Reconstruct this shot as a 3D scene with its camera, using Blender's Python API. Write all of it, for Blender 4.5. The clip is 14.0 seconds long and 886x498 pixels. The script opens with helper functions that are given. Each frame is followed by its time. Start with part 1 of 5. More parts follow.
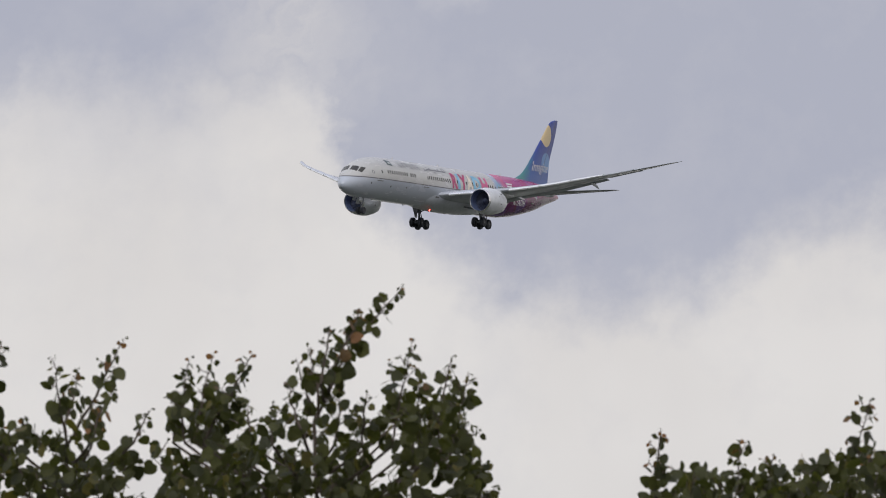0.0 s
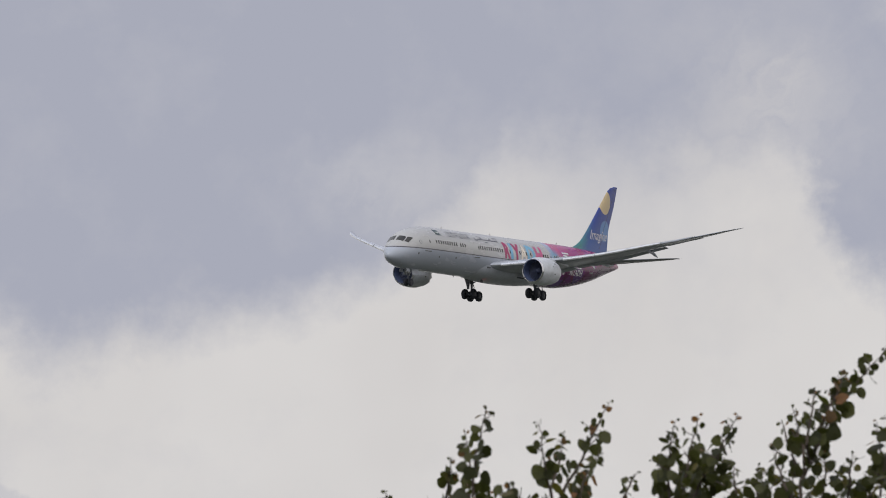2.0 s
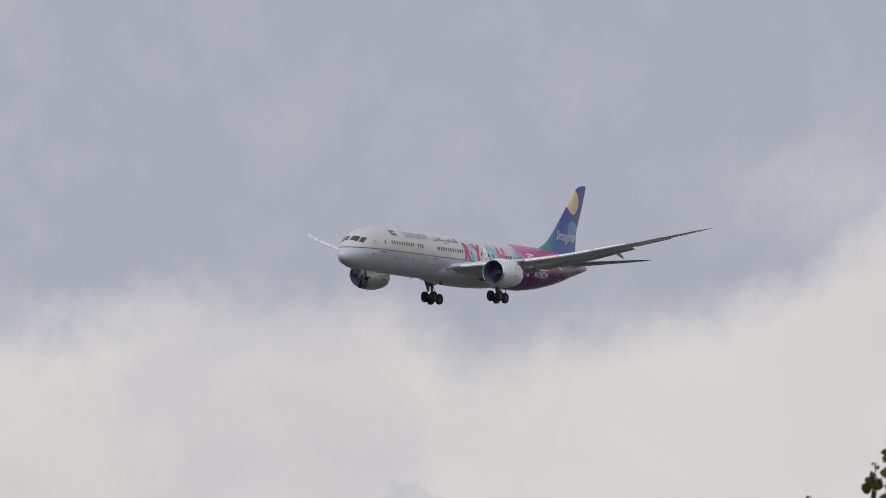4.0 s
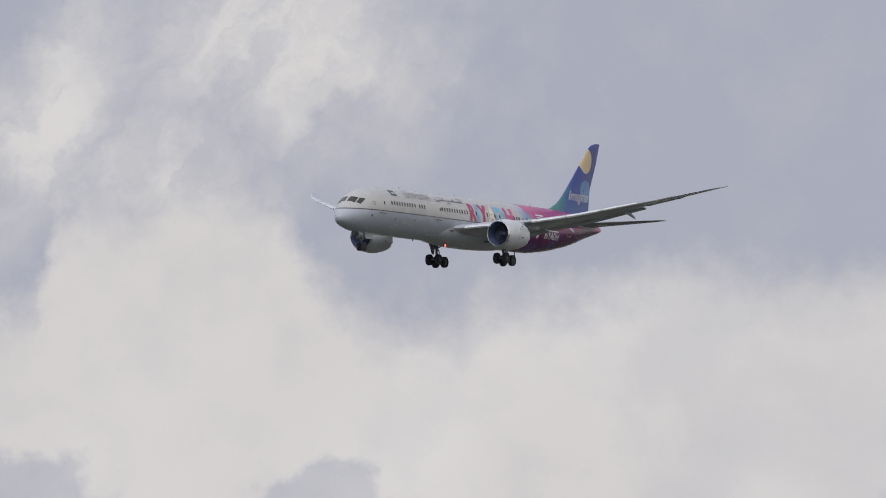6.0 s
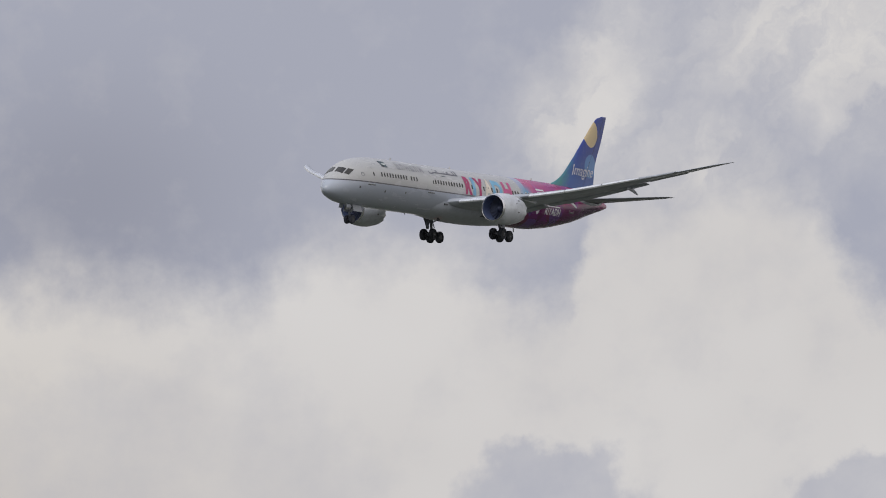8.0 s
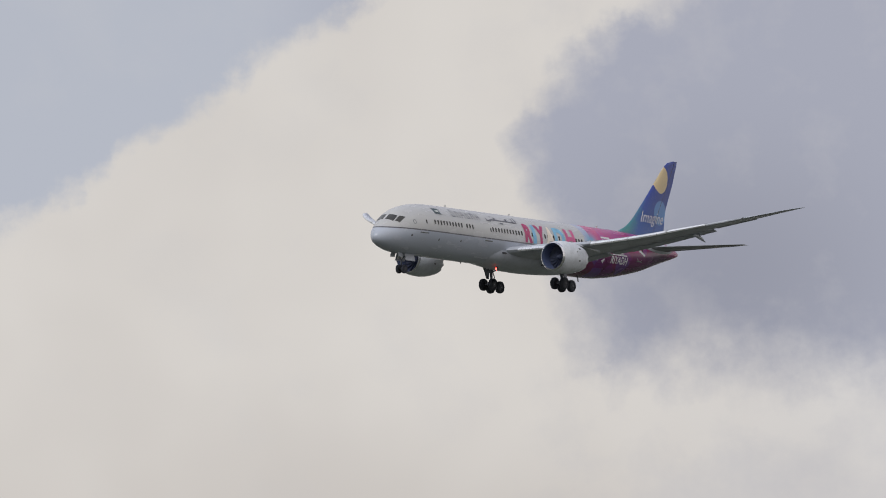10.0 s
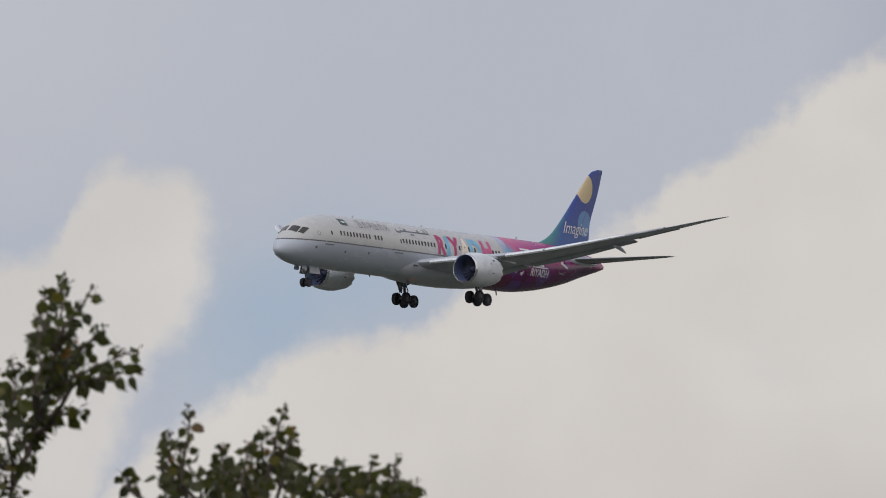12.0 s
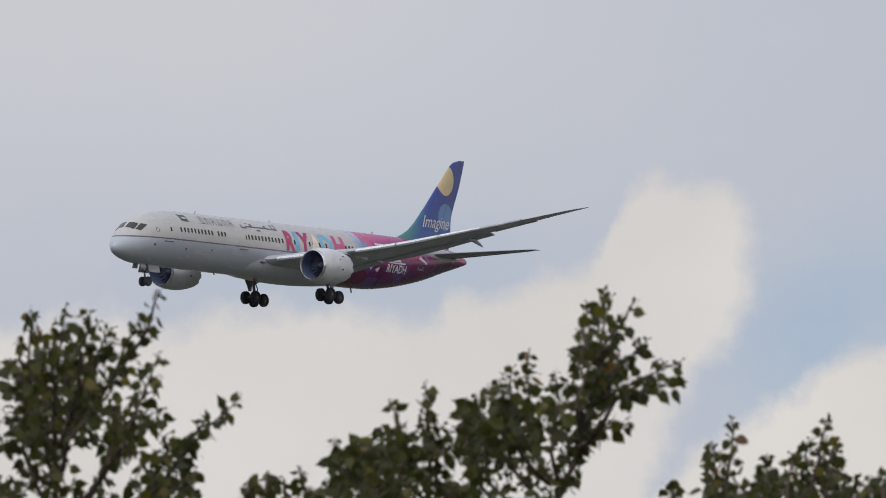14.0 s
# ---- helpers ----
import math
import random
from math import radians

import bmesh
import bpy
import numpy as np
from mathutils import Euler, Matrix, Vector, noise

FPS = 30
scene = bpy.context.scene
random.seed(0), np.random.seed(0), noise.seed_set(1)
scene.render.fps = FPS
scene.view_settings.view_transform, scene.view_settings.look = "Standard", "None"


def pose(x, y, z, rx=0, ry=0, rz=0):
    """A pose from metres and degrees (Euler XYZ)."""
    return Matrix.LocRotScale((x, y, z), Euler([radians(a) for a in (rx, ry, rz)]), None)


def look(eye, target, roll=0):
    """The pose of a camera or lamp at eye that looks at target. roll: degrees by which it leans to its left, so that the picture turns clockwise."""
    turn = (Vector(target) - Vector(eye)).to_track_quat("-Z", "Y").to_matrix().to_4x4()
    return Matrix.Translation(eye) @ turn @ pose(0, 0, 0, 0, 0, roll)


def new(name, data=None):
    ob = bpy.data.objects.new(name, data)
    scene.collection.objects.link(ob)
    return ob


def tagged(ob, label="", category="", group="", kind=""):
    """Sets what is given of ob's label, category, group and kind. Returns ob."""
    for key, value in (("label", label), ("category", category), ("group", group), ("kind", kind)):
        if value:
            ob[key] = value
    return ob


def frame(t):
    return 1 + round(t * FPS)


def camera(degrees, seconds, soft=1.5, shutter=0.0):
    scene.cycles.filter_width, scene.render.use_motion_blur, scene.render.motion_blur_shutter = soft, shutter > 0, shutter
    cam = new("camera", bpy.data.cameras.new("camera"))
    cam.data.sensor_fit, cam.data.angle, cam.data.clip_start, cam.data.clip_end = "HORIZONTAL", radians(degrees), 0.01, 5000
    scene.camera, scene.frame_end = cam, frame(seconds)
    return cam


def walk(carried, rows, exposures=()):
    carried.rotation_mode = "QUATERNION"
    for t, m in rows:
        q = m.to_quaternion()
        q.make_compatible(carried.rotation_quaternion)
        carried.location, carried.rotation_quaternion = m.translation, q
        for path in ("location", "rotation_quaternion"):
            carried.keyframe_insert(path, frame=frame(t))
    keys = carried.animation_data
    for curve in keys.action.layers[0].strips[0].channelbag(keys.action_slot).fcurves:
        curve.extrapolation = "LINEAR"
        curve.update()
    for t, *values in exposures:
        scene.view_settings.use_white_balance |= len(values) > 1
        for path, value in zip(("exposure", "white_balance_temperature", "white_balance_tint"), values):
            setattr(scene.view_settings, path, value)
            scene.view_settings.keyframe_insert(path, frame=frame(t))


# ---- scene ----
# Camera: a long lens on a tripod-high stand, swung after the aircraft.
EYE = (0.0, 0.0, 1.6)
cam = camera(2.0839, 14.0, soft=1.0)
# focused on the aircraft, so that the near trees are slightly soft
cam.data.dof.use_dof = True
cam.data.dof.focus_distance = 3000.0
cam.data.dof.aperture_fstop = cam.data.lens / 11.0
# seconds, heading to the left, tilt, lean (degrees)
SWING = [
    (0, -4.2582, 4.0085, 0.72),
    (0.5, -3.9358, 4.1279, 0.34),
    (1, -3.7207, 4.1336, 0.13),
    (1.5, -3.4675, 4.1414, -0.10),
    (2, -3.1161, 4.1467, 0.19),
    (2.5, -2.7787, 4.1480, 0.20),
    (3, -2.6205, 4.1743, 0.05),
    (3.2, -2.5868, 4.1783, 0.02),
    (3.9, -2.1784, 4.1597, 0.17),
    (4.6, -1.7594, 4.1453, 0.53),
    (5.3, -1.3295, 4.1346, 0.88),
    (5.5, -1.2070, 4.1178, 0.01),
    (6, -0.9232, 4.1012, -0.12),
    (6.5, -0.5824, 4.1274, 0.04),
    (7, -0.2735, 4.1189, 0.62),
    (7.5, -0.0106, 4.0853, 0.69),
    (7.7, 0.1297, 4.0719, 0.73),
    (8.4, 0.6188, 4.1037, 0.62),
    (9.1, 1.1213, 4.1356, 0.51),
    (9.8, 1.6376, 4.1677, 0.40),
    (10, 1.8660, 4.2332, 0.45),
    (10.5, 2.2374, 4.2742, 0.30),
    (11, 2.5888, 4.2861, 0.22),
    (11.5, 2.8317, 4.2958, 0.17),
    (12, 3.1627, 4.3056, 0.24),
    (12.5, 3.5279, 4.3821, 0.33),
    (13, 3.8125, 4.3439, -0.05),
    (13.5, 4.1265, 4.3631, -0.19),
    (14, 4.4393, 4.3369, -0.47),
]
walk(cam, [(t, pose(*EYE, 90 + tilt, 0, heading) @ pose(0, 0, 0, 0, 0, lean)) for t, heading, tilt, lean in SWING],
     [(0, 0.12), (1, 0.1), (1.5, 0.03), (3, 0.0), (5.5, 0.04), (6.5, 0.0), (7.5, -0.03), (10, 0.0), (10.5, -0.11), (11.5, -0.1), (12.5, 0.0), (13, 0.05), (14, 0.08)])

# ---- light ----
# Bright overcast: broken cloud all round, a wide weak sun behind it.
SUN_EL, SUN_AZ = radians(36), radians(205)
sun = new("sun", bpy.data.lights.new("sun", "SUN"))
sun.data.energy, sun.data.angle, sun.data.color = 1.1, radians(14), (1.0, 0.98, 0.95)
sun.matrix_world = look((0, 0, 60), Vector((0, 0, 60)) - Vector((math.sin(SUN_AZ) * math.cos(SUN_EL), math.cos(SUN_AZ) * math.cos(SUN_EL), math.sin(SUN_EL))))


class Graph:
    """Short names for the nodes of a tree."""

    def __init__(self, tree):
        self.tree = tree

    def put(self, kind, **sets):
        n = self.tree.nodes.new(kind)
        for k, v in sets.items():
            if k == "operation":
                n.operation = v
            elif k == "data_type":
                n.data_type = v
            elif k == "blend_type":
                n.blend_type = v
        return n

    def wire(self, socket, v):
        if hasattr(v, "is_linked"):
            self.tree.links.new(v, socket)
        elif isinstance(v, (tuple, list)) and len(v) == 3 and len(socket.default_value) == 4:
            socket.default_value = (*v, 1)
        else:
            socket.default_value = v

    def m(self, op, a, b=0.0, c=0.0):
        n = self.put("ShaderNodeMath", operation=op)
        for s, v in zip(n.inputs, (a, b, c)):
            self.wire(s, v)
        return n.outputs[0]

    def add(self, a, b): return self.m("ADD", a, b)
    def sub(self, a, b): return self.m("SUBTRACT", a, b)
    def mul(self, a, b): return self.m("MULTIPLY", a, b)

    def ramp(self, v, lo, hi, smooth=True, to=(0.0, 1.0)):
        n = self.put("ShaderNodeMapRange")
        n.interpolation_type = "SMOOTHSTEP" if smooth else "LINEAR"
        for s, x in zip(n.inputs, (v, lo, hi, *to)):
            self.wire(s, x)
        return n.outputs[0]

    def xyz(self, v):
        n = self.put("ShaderNodeSeparateXYZ")
        self.wire(n.inputs[0], v)
        return n.outputs

    def vec(self, x, y, z=0.0):
        n = self.put("ShaderNodeCombineXYZ")
        for s, v in zip(n.inputs, (x, y, z)):
            self.wire(s, v)
        return n.outputs[0]

    def noise(self, vector, scale, detail=4.0, rough=0.55, colour=False):
        n = self.put("ShaderNodeTexNoise")
        self.wire(n.inputs["Vector"], vector)
        n.inputs["Scale"].default_value, n.inputs["Detail"].default_value, n.inputs["Roughness"].default_value = scale, detail, rough
        return n.outputs["Color" if colour else "Fac"]

    def mix(self, f, a, b, kind="MIX"):
        n = self.put("ShaderNodeMix", data_type="RGBA", blend_type=kind)
        self.wire(n.inputs[0], f), self.wire(n.inputs[6], a), self.wire(n.inputs[7], b)
        return n.outputs[2]

    def blob(self, u, v, cu, cv, su, sv, lean=0.0):
        """A soft round patch, 1 in the middle, at (cu, cv)."""
        a, b = self.sub(u, cu), self.sub(v, cv)
        if lean:
            a = self.m("MULTIPLY_ADD", b, lean, a)
        a, b = self.mul(a, 1 / su), self.mul(b, 1 / sv)
        r = self.m("MULTIPLY_ADD", a, a, self.mul(b, b))
        return self.m("POWER", 2.718, self.mul(r, -1.0))

    def curve(self, v, points):
        """A height profile; points (v, height) in any range, straight between them."""
        us, hs = [p[0] for p in points], [p[1] for p in points]
        u0, u1, h0, h1 = min(us), max(us), min(hs), max(hs)
        n = self.put("ShaderNodeFloatCurve")
        c = n.mapping.curves[0]
        spots = [((u - u0) / (u1 - u0), (h - h0) / (h1 - h0)) for u, h in points]
        c.points[0].location, c.points[1].location = spots[0], spots[-1]
        for s in spots[1:-1]:
            c.points.new(*s)
        for q in c.points:
            q.handle_type = "AUTO_CLAMPED"
        n.mapping.update()
        self.wire(n.inputs["Value"], self.ramp(v, u0, u1, False))
        return self.m("MULTIPLY_ADD", n.outputs[0], h1 - h0, h0)


world = bpy.data.worlds.new("sky")
scene.world = world
world.use_nodes = True
g = Graph(world.node_tree)
bg = world.node_tree.nodes["Background"]
dx, dy, dz = g.xyz(g.put("ShaderNodeTexCoord").outputs["Generated"])
# cloud map: u to the right of the middle heading, v downwards, in hundredths of a degree and a bit
UNIT = 43106.0 / 100.0
u = g.mul(g.m("ARCTAN2", dx, dy), UNIT / 0.9505)
v = g.mul(g.sub(radians(4.2), g.m("ARCSINE", dz)), UNIT)
# the banks hang lower towards the far end on that side
rise = g.m("MAXIMUM", g.sub(u, 9.13), 0.0)
v = g.m("MULTIPLY_ADD", g.mul(rise, rise), 0.001246, v)
here = g.vec(u, v)
w1 = g.xyz(g.noise(here, 0.30, 3, 0.5, True))
w2 = g.xyz(g.noise(here, 1.1, 6, 0.62, True))
# the cumulus side has crisp billows, the other side is drawn out and soft
crisp = g.ramp(u, -11.5, -14.5)
uw = g.add(u, g.add(g.mul(g.sub(w1[0], 0.5), 1.4), g.mul(g.sub(w2[0], 0.5), g.ramp(crisp, 0, 1, True, (1.3, 0.9)))))
vw = g.add(v, g.add(g.mul(g.sub(w1[1], 0.5), 1.6), g.mul(g.sub(w2[1], 0.5), g.ramp(crisp, 0, 1, True, (1.7, 1.1)))))
soft = g.add(g.ramp(crisp, 0, 1, True, (1.0, 0.30)), g.ramp(u, -24, -28, True, (0.0, 0.08)))


def bank_of(top, limit=None):
    """A bank of bright cloud below a top line and, if given, to the left of a limit that runs with the height."""
    m = g.ramp(g.m("DIVIDE", g.sub(vw, top), soft), -1.0, 1.0)
    if limit is not None:
        m = g.mul(m, g.ramp(g.m("DIVIDE", g.sub(limit, uw), soft), -1.0, 1.0))
    return m


tower = bank_of(g.curve(uw, [(-60, .5), (-43.3, .4), (-41.4, -.1), (-40.8, .3), (-39.2, .1), (-36, .3), (-35, -.3), (-33.7, -.5), (-32.3, -.8), (-31.8, -1.7), (-30.9, -2.1), (-29.7, -2.1), (-28.9, -1.6), (-27, -1.2)]),
                g.curve(vw, [(-6, -29.3), (-2, -29.5), (-1, -29.4), (0, -29.5), (.7, -29.9), (1.6, -30.5), (3, -31.2), (6, -33)]))
slope = bank_of(g.curve(uw, [(-60, 9), (-33, 4.9), (-31, 3.1), (-30.2, 2.4), (-28.9, 1.7), (-27.8, 1.15), (-25.7, .7), (-24.2, -.2), (-22.6, -.8), (-21.4, -1.3), (-21, -1.7), (-19.4, -2.6), (-18.4, -3.5), (-17.2, -4), (-16, -4.7), (-13.3, -5.6), (-8, -6)]),
                g.curve(vw, [(-7, -9.6), (-4.8, -10.5), (-3.8, -12.0), (-2.8, -13.0), (-2, -13.5), (-1.5, -13.3), (-.3, -12.6), (.7, -12.3), (1.3, -12.0), (2.2, -11.0), (9, -8)]))
floor_bank = bank_of(g.curve(uw, [(-60, 9), (-14, 2.8), (-11.8, 1.9), (-9.5, 2.0), (-6.5, 1.75), (-4.4, 1.0), (-2, 1.1), (-.9, 2), (-.2, .6), (1, -.2), (3.6, -.3), (4.6, .4), (5.3, 1.6), (5.9, 2.1), (6.9, 2.3), (8.6, 2.0), (11.5, 1.5), (12.5, 1.3),
                    (14.5, 1.3), (15.5, 1.5), (16.6, 2.0), (17.6, 2.4), (18.8, 2.1), (21.0, 1.8), (23.2, 1.2), (24.3, .1), (25.2, -.4), (26.0, -1.2), (28, -1),
                    (30.5, -1.0), (31.7, .3), (32.8, 1.8), (33.8, 2.4), (36.8, 3.3), (37.8, 3.3), (39.4, 2.6), (41.5, 2.1), (60, 2.4)]))
bank = g.m("MAXIMUM", g.m("MAXIMUM", g.mul(tower, 0.88), slope), floor_bank)
patches = g.mul(g.blob(uw, vw, 0.1, -1.5, 1.3, 2.0, 0.45), 0.85)
for cu, cv, su, sv, amp in ((4.3, -2.9, 2.6, 1.5, 0.95), (2.0, -.5, 2.1, 1.2, 0.65), (-11.0, -5.0, 1.0, 0.7, 0.5), (24.0, -.6, 2.2, 1.0, 0.35), (33.7, -3.0, 1.0, .8, 0.45), (30.6, -1.5, 1.5, 1.6, 0.5)):
    patches = g.m("MAXIMUM", patches, g.mul(g.blob(uw, vw, cu, cv, su, sv), amp))
# the high patches are drawn out into wisps that rise to the right
wisp = g.noise(g.vec(g.mul(g.add(uw, vw), 0.75), g.mul(g.sub(uw, vw), 0.25)), 1.0, 6, 0.6)
patches = g.mul(patches, g.ramp(wisp, 0.33, 0.6, True, (0.55, 1.2)))
bright = g.m("MAXIMUM", bank, patches)
for cu, cv, su, sv, amp in ((-.7, 5.5, 1.9, 1.25, 0.6), (5.0, 5.4, 1.3, 1.0, 0.55), (16.4, 5.5, 1.3, .8, .35), (13.5, 3.8, 3.0, 2.4, 0.18), (-7.5, 5.0, 3.5, 2.2, 0.16)):
    lump = g.m("DIVIDE", g.sub(g.blob(uw, vw, cu, cv, su, sv), 0.25), 0.28)
    bright = g.mul(bright, g.sub(1.0, g.mul(g.ramp(lump, 0.0, 1.0), amp)))
bright = g.mul(bright, g.sub(1.0, g.mul(g.blob(uw, vw, 27.2, -0.8, 3.0, 1.7), 0.35)))
fine = g.noise(here, 0.62, 7, 0.62)
wide = g.noise(here, 0.22, 4, 0.55)
bright = g.m("MULTIPLY_ADD", g.sub(fine, 0.5), g.mul(g.ramp(crisp, 0, 1, True, (0.75, 0.30)), g.ramp(u, 9, 15, True, (1.0, 0.6))), bright)
bright = g.m("MULTIPLY_ADD", g.sub(wide, 0.5), 0.35, bright)
bright = g.ramp(bright, 0.0, 1.0, False)
shade = g.mix(g.ramp(u, -14.0, -19.0), (0.389, 0.404, 0.482), (0.462, 0.489, 0.559))
lit = g.mix(g.ramp(g.noise(here, 0.16, 3), 0.3, 0.7), (0.622, 0.602, 0.596), (0.676, 0.658, 0.651))
lit = g.mix(g.ramp(u, -5, -13), lit, g.mix(1.0, lit, (1.012, 0.994, 0.957), "MULTIPLY"))
# the low cloud greys towards the horizon
lit = g.mix(g.mul(g.ramp(v, 1.5, 5.5), g.mul(g.ramp(u, -2, -6), g.ramp(u, -29, -24))), lit, g.mix(1.0, lit, (0.91, 0.90, 0.895), "MULTIPLY"))
blue = g.m("MAXIMUM", g.blob(u, v, -28.2, 0.4, 1.6, 1.6, 0.5), g.mul(g.blob(u, v, -26.8, -.2, 1.8, 1.1), 0.8))
blue = g.m("MAXIMUM", blue, g.mul(g.blob(u, v, -36.5, -.8, 3.5, .8), 0.6))
shade = g.mix(g.mul(blue, 0.7), shade, (0.33, 0.44, 0.57))
shade = g.mix(g.mul(g.blob(u, v, -9.5, 0.2, 3.2, 2.2), 0.8), shade, (0.285, 0.295, 0.36))
shade = g.mix(g.mul(g.ramp(v, 0.5, -5.5), g.ramp(u, -24, -40)), shade, (0.55, 0.56, 0.60))
clouds = g.mix(bright, shade, lit)
air = g.put("ShaderNodeTexSky")
air.sky_type = "NISHITA"
air.sun_disc, air.sun_elevation, air.sun_rotation = False, SUN_EL, SUN_AZ
open_sky = g.mix(1.0, air.outputs[0], (0.07, 0.07, 0.07), "MULTIPLY")
# broken cloud covers nearly all of the dome and brightens overhead
cover = g.ramp(g.noise(g.vec(dx, dy, g.mul(dz, 2.0)), 2.2, 5), 0.34, 0.5, True, (0.8, 1.0))
near_view = g.mul(g.ramp(dz, 0.16, 0.11), g.ramp(dy, 0.90, 0.97))
cover = g.m("MAXIMUM", cover, near_view)
high = g.ramp(dz, 0.12, 0.9, True, (1.0, 1.3))
whole = g.mix(cover, open_sky, g.mix(1.0, clouds, g.vec(g.m("POWER", high, 0.9), high, g.m("POWER", high, 1.25)), "MULTIPLY"))
g.wire(bg.inputs[0], whole)
bg.inputs[1].default_value = 1.0


# ---- materials ----
def material(name, rough=0.5, metal=0.0):
    mat = bpy.data.materials.new(name)
    mat.use_nodes = True
    q = Graph(mat.node_tree)
    q.bsdf = mat.node_tree.nodes["Principled BSDF"]
    q.bsdf.inputs["Roughness"].default_value, q.bsdf.inputs["Metallic"].default_value = rough, metal
    q.mat = mat
    return q


def plain(name, colour, rough=0.5, metal=0.0, scale=3.0, vary=0.12, bump=0.0):
    """One colour with two sizes of grime over it."""
    q = material(name, rough, metal)
    co = q.put("ShaderNodeTexCoord").outputs["Object"]
    a, b = q.noise(co, scale, 5), q.noise(co, scale * 9, 3)
    f = q.add(q.mul(a, 0.7), q.mul(b, 0.3))
    dark = tuple(c * (1 - vary * 1.6) for c in colour)
    q.wire(q.bsdf.inputs["Base Color"], q.mix(q.ramp(f, 0.35, 0.62), dark, colour))
    q.wire(q.bsdf.inputs["Roughness"], q.ramp(b, 0.2, 0.8, False, (max(rough - .08, 0.02), min(rough + .1, 1))))
    if bump:
        n = q.put("ShaderNodeBump")
        n.inputs["Strength"].default_value = bump
        q.wire(n.inputs["Height"], b)
        q.wire(q.bsdf.inputs["Normal"], n.outputs[0])
    return q.mat


def fuselage_paint():
    """Cream over pale grey with a thin line between; magenta and patches of colour on the rear."""
    q = material("fuselage_paint", 0.32)
    co = q.put("ShaderNodeTexCoord").outputs["Object"]
    x, y, z = q.xyz(co)
    grime = q.noise(q.vec(q.mul(x, 0.25), y, q.mul(z, 0.9)), 1.3, 6)
    fine = q.noise(co, 5.0, 4)
    base = q.mix(q.ramp(z, -0.22, -0.18), (0.455, 0.49, 0.565), (0.49, 0.488, 0.485))
    line = q.mul(q.ramp(z, -0.31, -0.28), q.ramp(z, -0.14, -0.17))
    base = q.mix(line, base, (0.09, 0.085, 0.10))
    base = q.mix(q.ramp(q.add(grime, q.mul(fine, 0.2)), 0.5, 0.9, True, (0.0, 0.28)), base, (0.4, 0.4, 0.42))
    # skin joints
    ring = q.m("ABSOLUTE", q.sub(q.m("FRACT", q.mul(x, 1 / 5.2)), 0.5))
    base = q.mix(q.ramp(ring, 0.494, 0.498, True, (0.0, 0.22)), base, (0.3, 0.3, 0.32))
    # rear of the fuselage
    wob = q.noise(co, 0.35, 2, colour=True)
    wx, wy, wz = q.xyz(wob)
    front = q.add(q.ramp(z, 0.2, -0.6, True, (38.6, 36.4)), q.mul(q.sub(wx, 0.5), 1.5))
    rear = q.ramp(q.sub(x, front), 0.0, 0.12)
    pink = q.mix(q.ramp(x, 41.0, 47.0), (0.50, 0.075, 0.20), (0.34, 0.030, 0.15))
    # lower magenta darkens downwards, underside shade put into the colour
    low = q.mix(q.ramp(z, -3.0, 0.4), (0.062, 0.012, 0.06), (0.14, 0.018, 0.095))
    rose = q.mix(q.ramp(z, 0.0, 0.7), low, pink)
    rose = q.mix(q.mul(q.ramp(x, 49.5, 56.0), q.ramp(z, 1.6, 0.2)), rose, (0.085, 0.03, 0.09))
    patch = q.put("ShaderNodeTexVoronoi")
    q.wire(patch.inputs["Vector"], q.vec(q.add(x, q.mul(wx, 2.0)), 0.0, q.add(z, wz)))
    patch.inputs["Scale"].default_value = 0.55
    pr = q.xyz(patch.outputs["Color"])
    rose = q.mix(q.ramp(pr[0], 0.66, 0.67, True, (0.0, 0.22)), rose, (0.24, 0.02, 0.30))
    rose = q.mix(q.ramp(pr[1], 0.80, 0.81, True, (0.0, 0.14)), rose, (0.42, 0.05, 0.09))
    rose = q.mix(q.ramp(pr[2], 0.90, 0.91, True, (0.0, 0.28)), rose, (0.15, 0.13, 0.45))
    upper = q.ramp(z, 0.1, 0.3)
    rose = q.mix(q.mul(upper, q.mul(q.ramp(x, 38.0, 38.1), q.ramp(x, 40.2, 40.0))), rose, (0.40, 0.42, 0.55))
    rose = q.mix(q.mul(upper, q.blob(x, z, 40.3, 1.0, 1.0, 0.9)), rose, (0.13, 0.33, 0.52))
    rose = q.mix(q.mul(upper, q.blob(x, z, 43.2, 0.6, 0.8, 0.6)), rose, (0.20, 0.30, 0.60))
    base = q.mix(rear, base, rose)
    q.wire(q.bsdf.inputs["Base Color"], base)
    q.wire(q.bsdf.inputs["Roughness"], q.ramp(grime, 0.3, 0.8, False, (0.18, 0.34)))
    n = q.put("ShaderNodeBump")
    n.inputs["Strength"].default_value, n.inputs["Distance"].default_value = 0.15, 0.03
    q.wire(n.inputs["Height"], grime)
    q.wire(q.bsdf.inputs["Normal"], n.outputs[0])
    return q.mat


